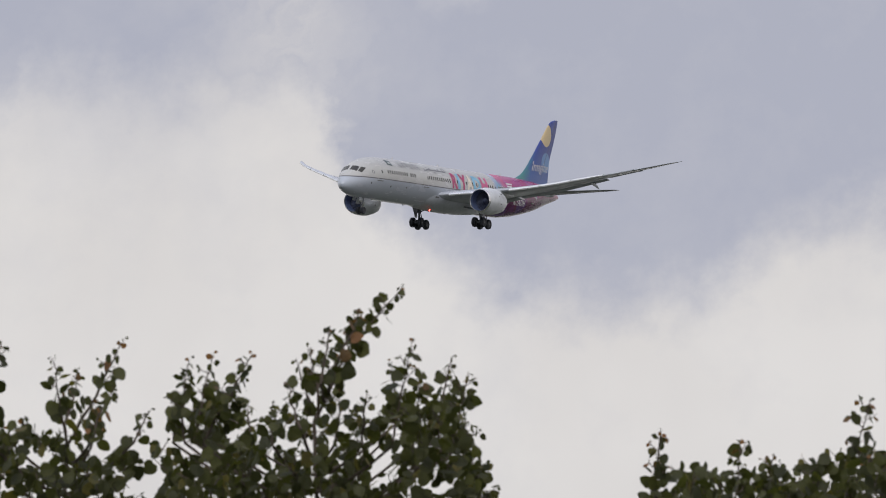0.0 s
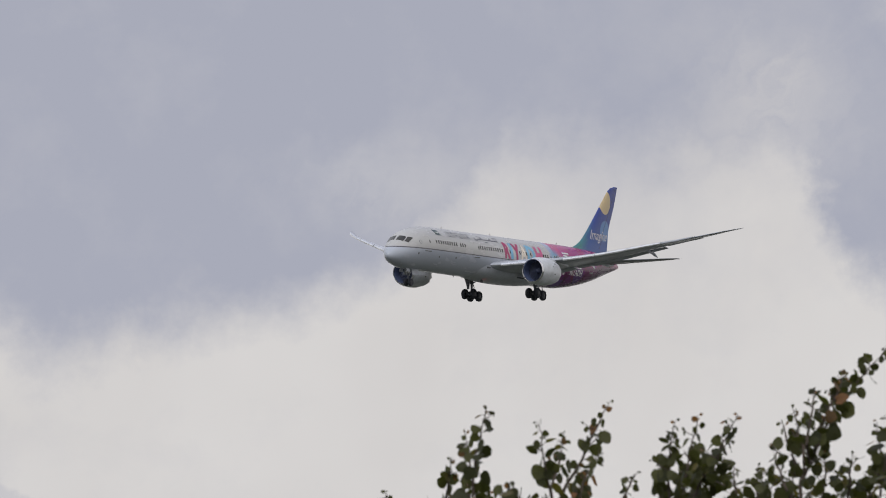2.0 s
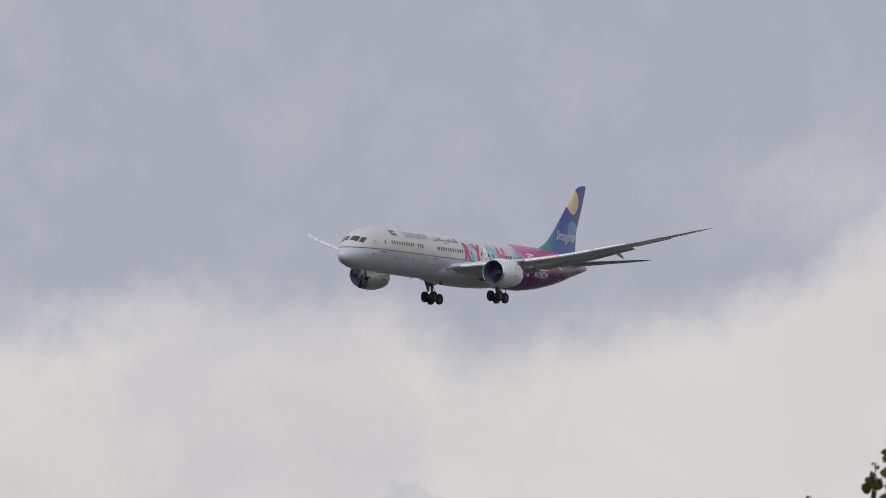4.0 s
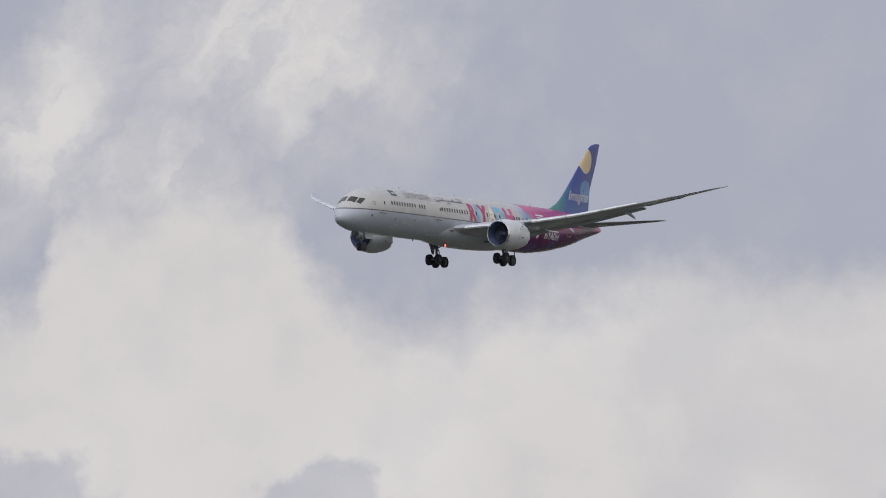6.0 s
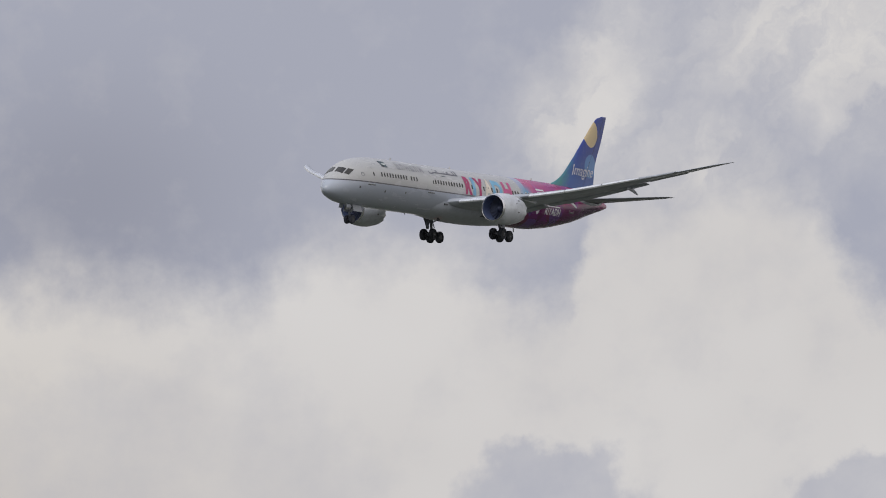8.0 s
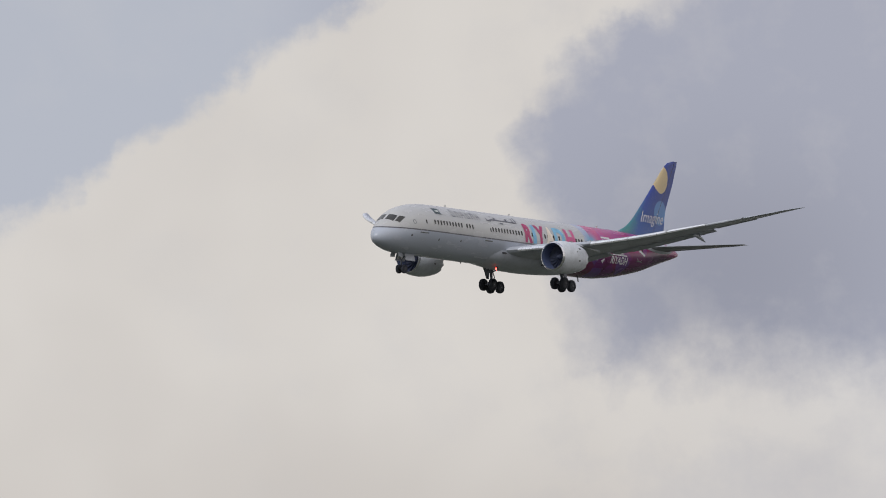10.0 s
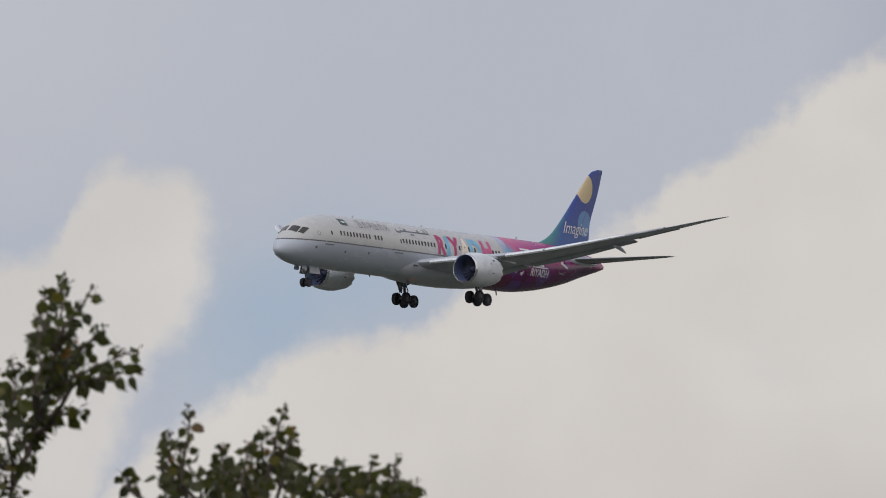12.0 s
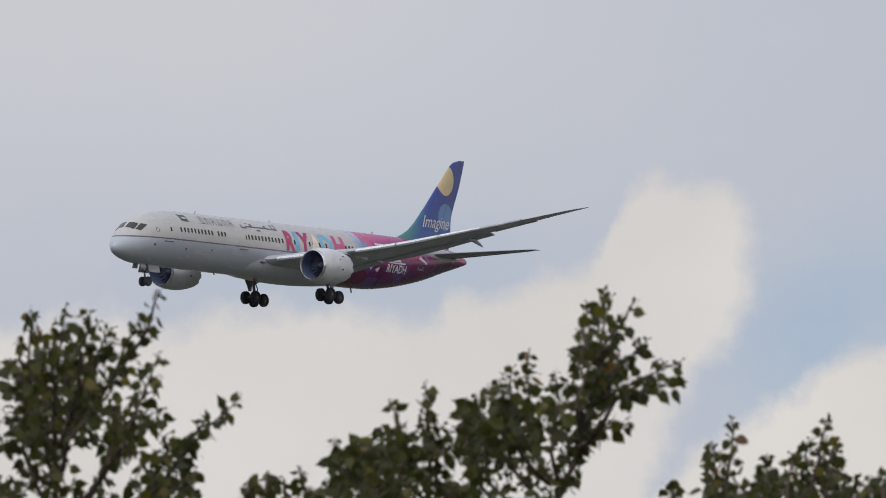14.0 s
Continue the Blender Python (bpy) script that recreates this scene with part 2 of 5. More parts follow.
def fin_paint():
    """Deep blue, green towards the dorsal root, a yellow balloon shape and pale blue clouds."""
    q = material("fin_paint", 0.33)
    co = q.put("ShaderNodeTexCoord").outputs["Object"]
    x, y, z = q.xyz(co)
    n1 = q.noise(co, 0.8, 4)
    base = q.mix(q.ramp(q.add(z, q.mul(n1, 1.4)), 4.0, 8.5), (0.035, 0.10, 0.34), (0.028, 0.055, 0.28))
    # green runs up behind the leading edge from the root
    green = q.ramp(q.add(q.sub(q.sub(x, 46.3), q.mul(z, 0.57)), q.mul(n1, 2.0)), 6.1, 4.0)
    base = q.mix(green, base, (0.045, 0.19, 0.20))
    base = q.mix(q.mul(q.ramp(q.blob(x, z, 58.0, 5.6, 1.6, 1.6), 0.42, 0.5), 0.75), base, (0.13, 0.30, 0.58))
    gold = q.ramp(q.blob(x, z, 57.95, 9.55, 1.45, 1.7, 0.0), 0.36, 0.38)
    base = q.mix(gold, base, (0.60, 0.47, 0.27))
    base = q.mix(q.ramp(q.noise(co, 2.5, 5), 0.5, 0.85, True, (0.0, 0.2)), base, (0.25, 0.25, 0.3))
    q.wire(q.bsdf.inputs["Base Color"], base)
    return q.mat


PAINT, FIN = fuselage_paint(), fin_paint()
WING = plain("wing_grey", (0.45, 0.475, 0.53), 0.32, 0.0, 0.8, 0.16)
TAILPLANE = plain("tailplane_grey", (0.30, 0.31, 0.33), 0.35, 0.0, 0.8, 0.16)
SLAT = plain("slat_pale", (0.90, 0.91, 0.93), 0.3, 0.8, 1.0, 0.1)
COWL = plain("cowl_white", (0.65, 0.67, 0.71), 0.33, 0.0, 1.2, 0.12)
LIP = plain("lip_metal", (0.75, 0.75, 0.77), 0.22, 0.9, 2.0, 0.06)
DUCT = plain("duct_grey", (0.10, 0.13, 0.24), 0.5, 0.0, 2.0, 0.1)
BLADE = plain("blade_dark", (0.05, 0.06, 0.105), 0.6, 0.0, 3.0, 0.1)
HOT = plain("exhaust_metal", (0.20, 0.19, 0.18), 0.4, 0.8, 3.0, 0.2)
# distance haze put into the colour: gear blacks lifted and blued
RUBBER = plain("hazed_tyre_rubber", (0.042, 0.045, 0.060), 0.8, 0.0, 6.0, 0.2, 0.1)
HUB = plain("hazed_hub_grey", (0.05, 0.05, 0.06), 0.55, 0.3, 6.0, 0.2)
STEEL = plain("hazed_gear_grey", (0.16, 0.17, 0.20), 0.45, 0.4, 4.0, 0.2)
DOOR = plain("door_grey", (0.50, 0.525, 0.58), 0.4, 0.0, 2.0, 0.08)
GLASS = plain("dark_glass", (0.012, 0.013, 0.016), 0.22, 0.0, 3.0, 0.1)
# sky reflection put into the base colour, lifted above the cabin glass
COCKPIT = plain("flight_deck_glass", (0.045, 0.044, 0.042), 0.12, 0.0, 3.0, 0.1)
FRAME = plain("window_surround", (0.60, 0.59, 0.58), 0.4, 0.0, 3.0, 0.1)
SEAM = plain("seam_dark", (0.10, 0.10, 0.11), 0.6, 0.0, 3.0, 0.1)
TITLE = plain("title_grey", (0.11, 0.11, 0.13), 0.4, 0.0, 2.0, 0.1)
EMBLEM = plain("emblem_dark", (0.06, 0.09, 0.10), 0.4, 0.0, 2.0, 0.1)
PALE = plain("emblem_pale", (0.55, 0.58, 0.56), 0.4, 0.0, 2.0, 0.1)
RED = plain("letter_red", (0.45, 0.035, 0.15), 0.35, 0.0, 1.0, 0.15)
ROSE = plain("letter_rose", (0.62, 0.10, 0.27), 0.35, 0.0, 1.0, 0.15)
SKY = plain("letter_blue", (0.22, 0.50, 0.72), 0.35, 0.0, 1.0, 0.15)
SAND = plain("letter_sand", (0.80, 0.71, 0.60), 0.35, 0.0, 1.0, 0.1)
WHITE = plain("letter_white", (0.74, 0.72, 0.74), 0.35, 0.0, 1.0, 0.1)
GLOW = material("beacon_red")
GLOW.wire(GLOW.bsdf.inputs["Base Color"], (0.6, 0.02, 0.02))
GLOW.wire(GLOW.bsdf.inputs["Emission Color"], (1.0, 0.07, 0.05))
GLOW.bsdf.inputs["Emission Strength"].default_value = 9.0
BEACON = GLOW.mat


def leaf_material(name, young):
    q = material(name, 0.5)
    r = q.put("ShaderNodeObjectInfo").outputs["Random"] if young != "mass" else q.put("ShaderNodeNewGeometry").outputs["Random Per Island"]
    co = q.put("ShaderNodeTexCoord").outputs["Object"]
    a = q.mix(r, (0.026, 0.028, 0.011), (0.078, 0.079, 0.026))
    f2 = q.m("FRACT", q.mul(r, 7.31))
    a = q.mix(q.ramp(f2, 0.93, 0.95), a, (0.12, 0.10, 0.03))
    if young == "red":
        a = q.mix(q.ramp(f2, 0.3, 0.7), (0.22, 0.10, 0.045), (0.13, 0.075, 0.04))
    a = q.mix(q.ramp(q.noise(co, 30.0, 4), 0.4, 0.75, True, (0, 0.5)), a, (0.035, 0.04, 0.015))
    q.wire(q.bsdf.inputs["Base Color"], a)
    q.bsdf.inputs["Roughness"].default_value = 0.55
    q.bsdf.inputs["Specular IOR Level"].default_value = 0.3
    # thin leaves let some light through
    t = q.put("ShaderNodeBsdfTranslucent")
    q.wire(t.inputs[0], q.mix(1.0, a, (1.6, 1.8, 0.7), "MULTIPLY"))
    s = q.put("ShaderNodeMixShader")
    s.inputs[0].default_value = 0.35
    out = q.tree.nodes["Material Output"]
    q.tree.links.new(q.bsdf.outputs[0], s.inputs[1])
    q.tree.links.new(t.outputs[0], s.inputs[2])
    q.tree.links.new(s.outputs[0], out.inputs[0])
    return q.mat


LEAF, LEAF_RED, LEAF_MASS = leaf_material("leaf_green", ""), leaf_material("leaf_bronze", "red"), leaf_material("leaf_mass", "mass")
BARK = plain("bark", (0.11, 0.095, 0.075), 0.9, 0.0, 14.0, 0.3, 0.5)
TWIG = plain("twig_bark", (0.075, 0.055, 0.04), 0.8, 0.0, 30.0, 0.25, 0.2)
GRASS = plain("grass", (0.070, 0.076, 0.056), 0.95, 0.0, 0.35, 0.3, 0.6)


# ---- building helpers ----
def link(name, bm, mat, parent, label="", smooth=True):
    me = bpy.data.meshes.new(name)
    bmesh.ops.recalc_face_normals(bm, faces=bm.faces)
    bm.to_mesh(me)
    bm.free()
    me.materials.append(mat)
    if smooth:
        me.polygons.foreach_set("use_smooth", [True] * len(me.polygons))
        me.set_sharp_from_angle(angle=radians(38))
    ob = new(name, me)
    ob.parent = parent
    if label:
        tagged(ob, label)
    return ob


def part(name, bm, mat, parent, label="", smooth=True):
    return link(name, bm, mat, parent, label, smooth)


def loft(bm, rings, closed=True, cap=True):
    """Skin a row of equal rings of points."""
    vs = [[bm.verts.new(p) for p in ring] for ring in rings]
    n = len(vs[0])
    for a, b in zip(vs, vs[1:]):
        for i in range(n if closed else n - 1):
            j = (i + 1) % n
            bm.faces.new((a[i], a[j], b[j], b[i]))
    if cap and closed:
        bm.faces.new(vs[0][::-1])
        bm.faces.new(vs[-1])
    return bm


def tube(bm, points, radii, n=10):
    """A round bar through points."""
    points = [Vector(p) for p in points]
    rings = []
    for i, p in enumerate(points):
        d = (points[min(i + 1, len(points) - 1)] - points[max(i - 1, 0)]).normalized()
        a = d.orthogonal().normalized() if i == 0 else (rings_a - d * rings_a.dot(d)).normalized()
        rings_a = a
        b = d.cross(a)
        r = radii[i] if isinstance(radii, (list, tuple)) else radii
        rings.append([p + (a * math.cos(k * math.tau / n) + b * math.sin(k * math.tau / n)) * r for k in range(n)])
    return loft(bm, rings)


def turned(bm, profile, centre, axis="x", n=32, close=False):
    """A body of revolution about x or y through centre; profile of (along, radius)."""
    rings = []
    for s, r in profile:
        ring = []
        for k in range(n):
            c, d = r * math.cos(k * math.tau / n), r * math.sin(k * math.tau / n)
            ring.append(Vector(centre) + Vector((s, c, d) if axis == "x" else (c, s, d)))
        rings.append(ring)
    return loft(bm, rings, cap=close)


def box(bm, centre, size, turn=None, bevel=0.0):
    got = bmesh.ops.create_cube(bm, size=1.0)["verts"]
    m = Matrix.Translation(centre) @ (turn or Matrix()) @ Matrix.Diagonal((*size, 1))
    bmesh.ops.transform(bm, matrix=m, verts=got)
    if bevel:
        es = {e for w in got for e in w.link_edges}
        bmesh.ops.bevel(bm, geom=list(es), offset=bevel, segments=2, affect="EDGES")
    return bm


# ---- the aircraft: x runs aft from the nose, y to starboard, z up from the cabin's axis ----
BODY = [(0.1, -1.37, 0.02, 0.02), (0.22, -1.35, 0.33, 0.32), (0.55, -1.28, 0.70, 0.70), (1.05, -1.16, 1.06, 1.10), (1.75, -0.97, 1.50, 1.52), (2.6, -0.74, 1.93, 1.92), (3.6, -0.50, 2.34, 2.26),
        (5.0, -0.27, 2.65, 2.56), (7.0, -0.08, 2.86, 2.76), (9.5, 0.0, 2.95, 2.86), (12.0, 0.0, 2.97, 2.885), (25.0, 0.0, 2.97, 2.885), (40.0, 0.0, 2.97, 2.885),
        (43.5, 0.015, 2.945, 2.86), (47, 0.165, 2.785, 2.7), (50.5, 0.400, 2.480, 2.4), (54, 0.70, 2.03, 1.92), (57.5, 1.00, 1.34, 1.32), (60.2, 1.12, 0.76, 0.76), (61.4, 1.10, 0.40, 0.4), (61.8, 1.08, 0.26, 0.26)]


def spline(x, table, col):
    """Smooth reading of a column of a table at x, without overshoot."""
    xs, ys = [r[0] for r in table], [r[col] for r in table]
    x = min(max(x, xs[0]), xs[-1])
    i = min(max(k for k in range(len(xs)) if xs[k] <= x), len(xs) - 2)
    d = [(ys[k + 1] - ys[k]) / (xs[k + 1] - xs[k]) for k in range(len(xs) - 1)]

    def slope(k):
        if k == 0 or k == len(xs) - 1:
            return d[min(k, len(d) - 1)]
        return 0.0 if d[k - 1] * d[k] <= 0 else 2 * d[k - 1] * d[k] / (d[k - 1] + d[k])
    h = xs[i + 1] - xs[i]
    t = (x - xs[i]) / h
    return ((2 * t**3 - 3 * t**2 + 1) * ys[i] + (t**3 - 2 * t**2 + t) * h * slope(i) + (3 * t**2 - 2 * t**3) * ys[i + 1] + (t**3 - t**2) * h * slope(i + 1))


def body_at(x):
    return [spline(x, BODY, k) for k in (1, 2, 3)]


def skin(x, angle, off=0.0):
    """A point of the hull; angle from the top towards port."""
    zc, hz, hy = body_at(x)
    return Vector((x, -(hy + off) * math.sin(angle), zc + (hz + off) * math.cos(angle)))


def on_port(x, z, off=0.02):
    zc, hz, hy = body_at(x)
    k = max(-0.999, min(0.999, (z - zc) / hz))
    return Vector((x, -hy * math.sqrt(1 - k * k) - off, z))


def on_both(x, z, side, off=0.02):
    p = on_port(x, z, off)
    return Vector((p.x, p.y * side, p.z))


def plate(bm, outline, place, depth=0.02):
    """A thin plate bent onto a surface: outline of (x, z), place(x, z, off)."""
    n = len(outline)
    top = [bm.verts.new(place(x, z, depth)) for x, z in outline]
    low = [bm.verts.new(place(x, z, -0.03)) for x, z in outline]
    bm.faces.new(top)
    for i in range(n):
        j = (i + 1) % n
        bm.faces.new((top[i], low[i], low[j], top[j]))
    return bm


def painted(outline, place, off=0.03):
    """A painted mark, cut into strips so that it lies on the curved skin."""
    bm = bmesh.new()
    bm.faces.new([bm.verts.new((x, 0, z)) for x, z in outline])
    lo, hi = min(z for x, z in outline), max(z for x, z in outline)
    n = max(1, int((hi - lo) / 0.12))
    for k in range(1, n):
        bmesh.ops.bisect_plane(bm, geom=bm.verts[:] + bm.edges[:] + bm.faces[:], plane_co=(0, 0, lo + (hi - lo) * k / n), plane_no=(0, 0, 1))
    for w in bm.verts:
        w.co = place(w.co.x, w.co.z, off)
    return bm


def rounded(x0, x1, z0, z1, r, n=4):
    pts = []
    for cx, cz, a0 in ((x1 - r, z1 - r, 0), (x0 + r, z1 - r, 90), (x0 + r, z0 + r, 180), (x1 - r, z0 + r, 270)):
        for k in range(n + 1):
            a = radians(a0 + 90 * k / n)
            pts.append((cx + r * math.cos(a), cz + r * math.sin(a)))
    return pts


def lettering(text, x0, x1, z0, z1, place, shear=0.0, fat=0.0):
    """Words from the built-in font, fitted into a box and bent onto a surface."""
    cu = bpy.data.curves.new("words", "FONT")
    cu.body, cu.extrude, cu.offset, cu.resolution_u = text, 0.0, fat, 3
    cu.shear = shear
    ob = new("words", cu)
    me = bpy.data.meshes.new_from_object(ob.evaluated_get(bpy.context.evaluated_depsgraph_get()))
    bpy.data.objects.remove(ob)
    bpy.data.curves.remove(cu)
    bm = bmesh.new()
    bm.from_mesh(me)
    bpy.data.meshes.remove(me)
    xs, ys = [w.co.x for w in bm.verts], [w.co.y for w in bm.verts]
    for w in bm.verts:
        w.co = Vector((x0 + (w.co.x - min(xs)) / (max(xs) - min(xs)) * (x1 - x0), 0, z0 + (w.co.y - min(ys)) / (max(ys) - min(ys)) * (z1 - z0)))
    for k in range(1, 10):
        z = z0 + (z1 - z0) * k / 10
        bmesh.ops.bisect_plane(bm, geom=bm.verts[:] + bm.edges[:] + bm.faces[:], plane_co=(0, 0, z), plane_no=(0, 0, 1))
    for w in bm.verts:
        w.co = place(w.co.x, w.co.z, 0.03)
    return bm


def airfoil(n=12, thick=0.12, camber=0.02):
    """A ring of (along the chord, height): over the top aft to front, back underneath."""
    ring = []
    for k in range(n + 1):
        c = 0.5 * (1 + math.cos(math.pi * k / n))
        t = 5 * thick * (0.2969 * math.sqrt(c) - 0.126 * c - 0.3516 * c * c + 0.2843 * c**3 - 0.1036 * c**4)
        ring.append((c, camber * 4 * c * (1 - c) + t))
    for k in range(1, n):
        c = 0.5 * (1 - math.cos(math.pi * k / n))
        t = 5 * thick * (0.2969 * math.sqrt(c) - 0.126 * c - 0.3516 * c * c + 0.2843 * c**3 - 0.1036 * c**4)
        ring.append((c, camber * 4 * c * (1 - c) - t))
    return ring


# span, leading edge, chord, height, thickness, twist
WINGS = [(1.5, 22.4, 12.4, -1.55, 0.115, 3.8), (2.9, 22.9, 11.7, -1.45, 0.115, 3.6), (6.0, 24.4, 10.3, -1.03, 0.12, 2.4), (9.8, 27.0, 8.0, -0.50, 0.11, 1.0), (15.0, 30.5, 6.0, 0.52, 0.10, -0.4),
         (20.0, 33.8, 4.5, 1.78, 0.08, -1.7), (25.0, 37.1, 3.0, 3.03, 0.07, -3.2), (27.4, 38.9, 2.2, 3.7, 0.07, -3.4), (29.0, 40.8, 1.4, 4.25, 0.07, -3.4), (29.9, 42.4, 0.4, 4.58, 0.07, -3.4)]


def wing_at(span):
    return [spline(span, WINGS, k) for k in range(1, 6)]


def wing_point(span, c, h, side):
    """A point at c of the chord and h metres above the chord line; side -1 is port."""
    le, ch, z, th, tw = wing_at(span)
    # the starboard wing flexes and twists a little further
    flex = 0.45 * max(0.0, (span - 8) / 22) ** 2 if side > 0 else 0.0
    tw += 15.0 * max(0.0, (span - 14) / 16) if side > 0 else 0.0
    return Vector((le + c * ch, side * span, z + flex - (c - 0.25) * ch * math.sin(radians(tw)) + h))


def make_wing(side, root):
    bm = bmesh.new()
    rings = []
    spans = [1.5 + (29.9 - 1.5) * k / 46 for k in range(47)]
    for s in spans:
        le, ch, z, th, tw = wing_at(s)
        rings.append([wing_point(s, c, h * ch, side) for c, h in airfoil(12, th, 0.015)])
    loft(bm, rings)
    wing = part("wing", bm, WING, root, "grey swept wing with a raked tip")
    # slats run along the leading edge, let down for landing
    for a, b in ((4.3, 8.6), (11.2, 14.6), (14.7, 18.2), (18.3, 21.8), (21.9, 25.2)) + (((25.3, 28.9),) if side > 0 else ()):
        bm = bmesh.new()
        rings = []
        for k in range(9):
            s = a + (b - a) * k / 8
            le, ch, z, th, tw = wing_at(s)
            w = min(1.12, 0.80 + 0.06 * ch) * min(1.0, 1.0 - (s - 17) * (0.06 if side < 0 else 0.025))
            shape = [(-0.62, -0.36), (-0.67, -0.20), (-0.55, -0.02), (-0.25, 0.10), (0.12, 0.15), (0.45, 0.155), (0.44, 0.13), (0.05, 0.08), (-0.3, -0.02), (-0.50, -0.20), (-0.56, -0.36)]
            rings.append([wing_point(s, 0, 0, side) + Vector((px * w, 0, pz * w * 0.88 + 0.05)) for px, pz in shape])
        loft(bm, rings)
        # shade put into the colour: outer port slats wing grey, starboard pale as lit
        part("slat", bm, SLAT if a < 20 or side > 0 else WING, wing, "leading-edge slat, extended")
    # flaps hang behind and below the trailing edge
    for a, b, depth, drop in ((3.2, 9.0, 2.0, 9), (11.3, 20.6, 1.35, 11)):
        bm = bmesh.new()
        rings = []
        for k in range(9):
            s = a + (b - a) * k / 8
            d = depth * (1 - 0.32 * k / 8)
            base = wing_point(s, 0.90, -0.10, side)
            ca, sa = math.cos(radians(drop)), math.sin(radians(drop))
            rings.append([base + Vector((c * d * ca + h * d * sa, 0, -c * d * sa + h * d * ca)) for c, h in airfoil(7, 0.13, 0.02)])
        loft(bm, rings)
        part("flap", bm, WING, wing, "grey landing flap, lowered")
    bm = bmesh.new()
    rings = []
    for k in range(5):
        s = 9.2 + 1.9 * k / 4
        base = wing_point(s, 0.95, -0.06, side)
        rings.append([base + Vector((c * 1.4, 0, -c * 1.4 * 0.10 + h * 1.4)) for c, h in airfoil(7, 0.12, 0.02)])
    loft(bm, rings)
    part("flaperon", bm, WING, wing)
    bm = bmesh.new()
    rings = []
    for k in range(6):
        s = 20.9 + 4.2 * k / 5
        base = wing_point(s, 0.93, -0.02, side)
        rings.append([base + Vector((c * 0.5, 0, h * 0.5)) for c, h in airfoil(6, 0.10, 0.02)])
    loft(bm, rings)
    part("aileron", bm, WING, wing)
    # canoe fairings over the flap tracks
    for s, size in ((19.0, 0.55),):
        bm = bmesh.new()
        base = wing_point(s, 0.7, -0.25, side)
        rings = []
        for k in range(13):
            t = k / 12
            r = 0.34 * size * math.sin(math.pi * min(max(t, 0.02), 0.985)) ** 0.6
            cz = -0.15 - 1.15 * size * t**2
            rings.append([base + Vector((4.6 * size * t, r * 0.75 * math.cos(q * math.tau / 12), cz + r * 1.25 * math.sin(q * math.tau / 12))) for q in range(12)])
        loft(bm, rings)
        part("flap_fairing", bm, WING, wing)
    # spoiler gaps and the join before the raked tip
    for s in (11.2, 13.6, 16.0, 18.4, 20.7, 25.3):
        bm = bmesh.new()
        rings = []
        for c in (0.06, 0.25, 0.5, 0.7, 0.9):
            le, ch, z, th, tw = wing_at(s)
            h = max(v for x, v in airfoil(24, th, 0.015) if abs(x - c) < 0.07) * ch
            p = wing_point(s, c, h + 0.012, side)
            rings.append([p + Vector((0, -0.02, 0)), p + Vector((0, 0.02, 0)), p + Vector((0, 0.02, -0.05)), p + Vector((0, -0.02, -0.05))])
        loft(bm, rings)
        part("panel_seam", bm, SEAM, wing)
    return wing


ENGINE = (21.5, 9.85, -2.15)


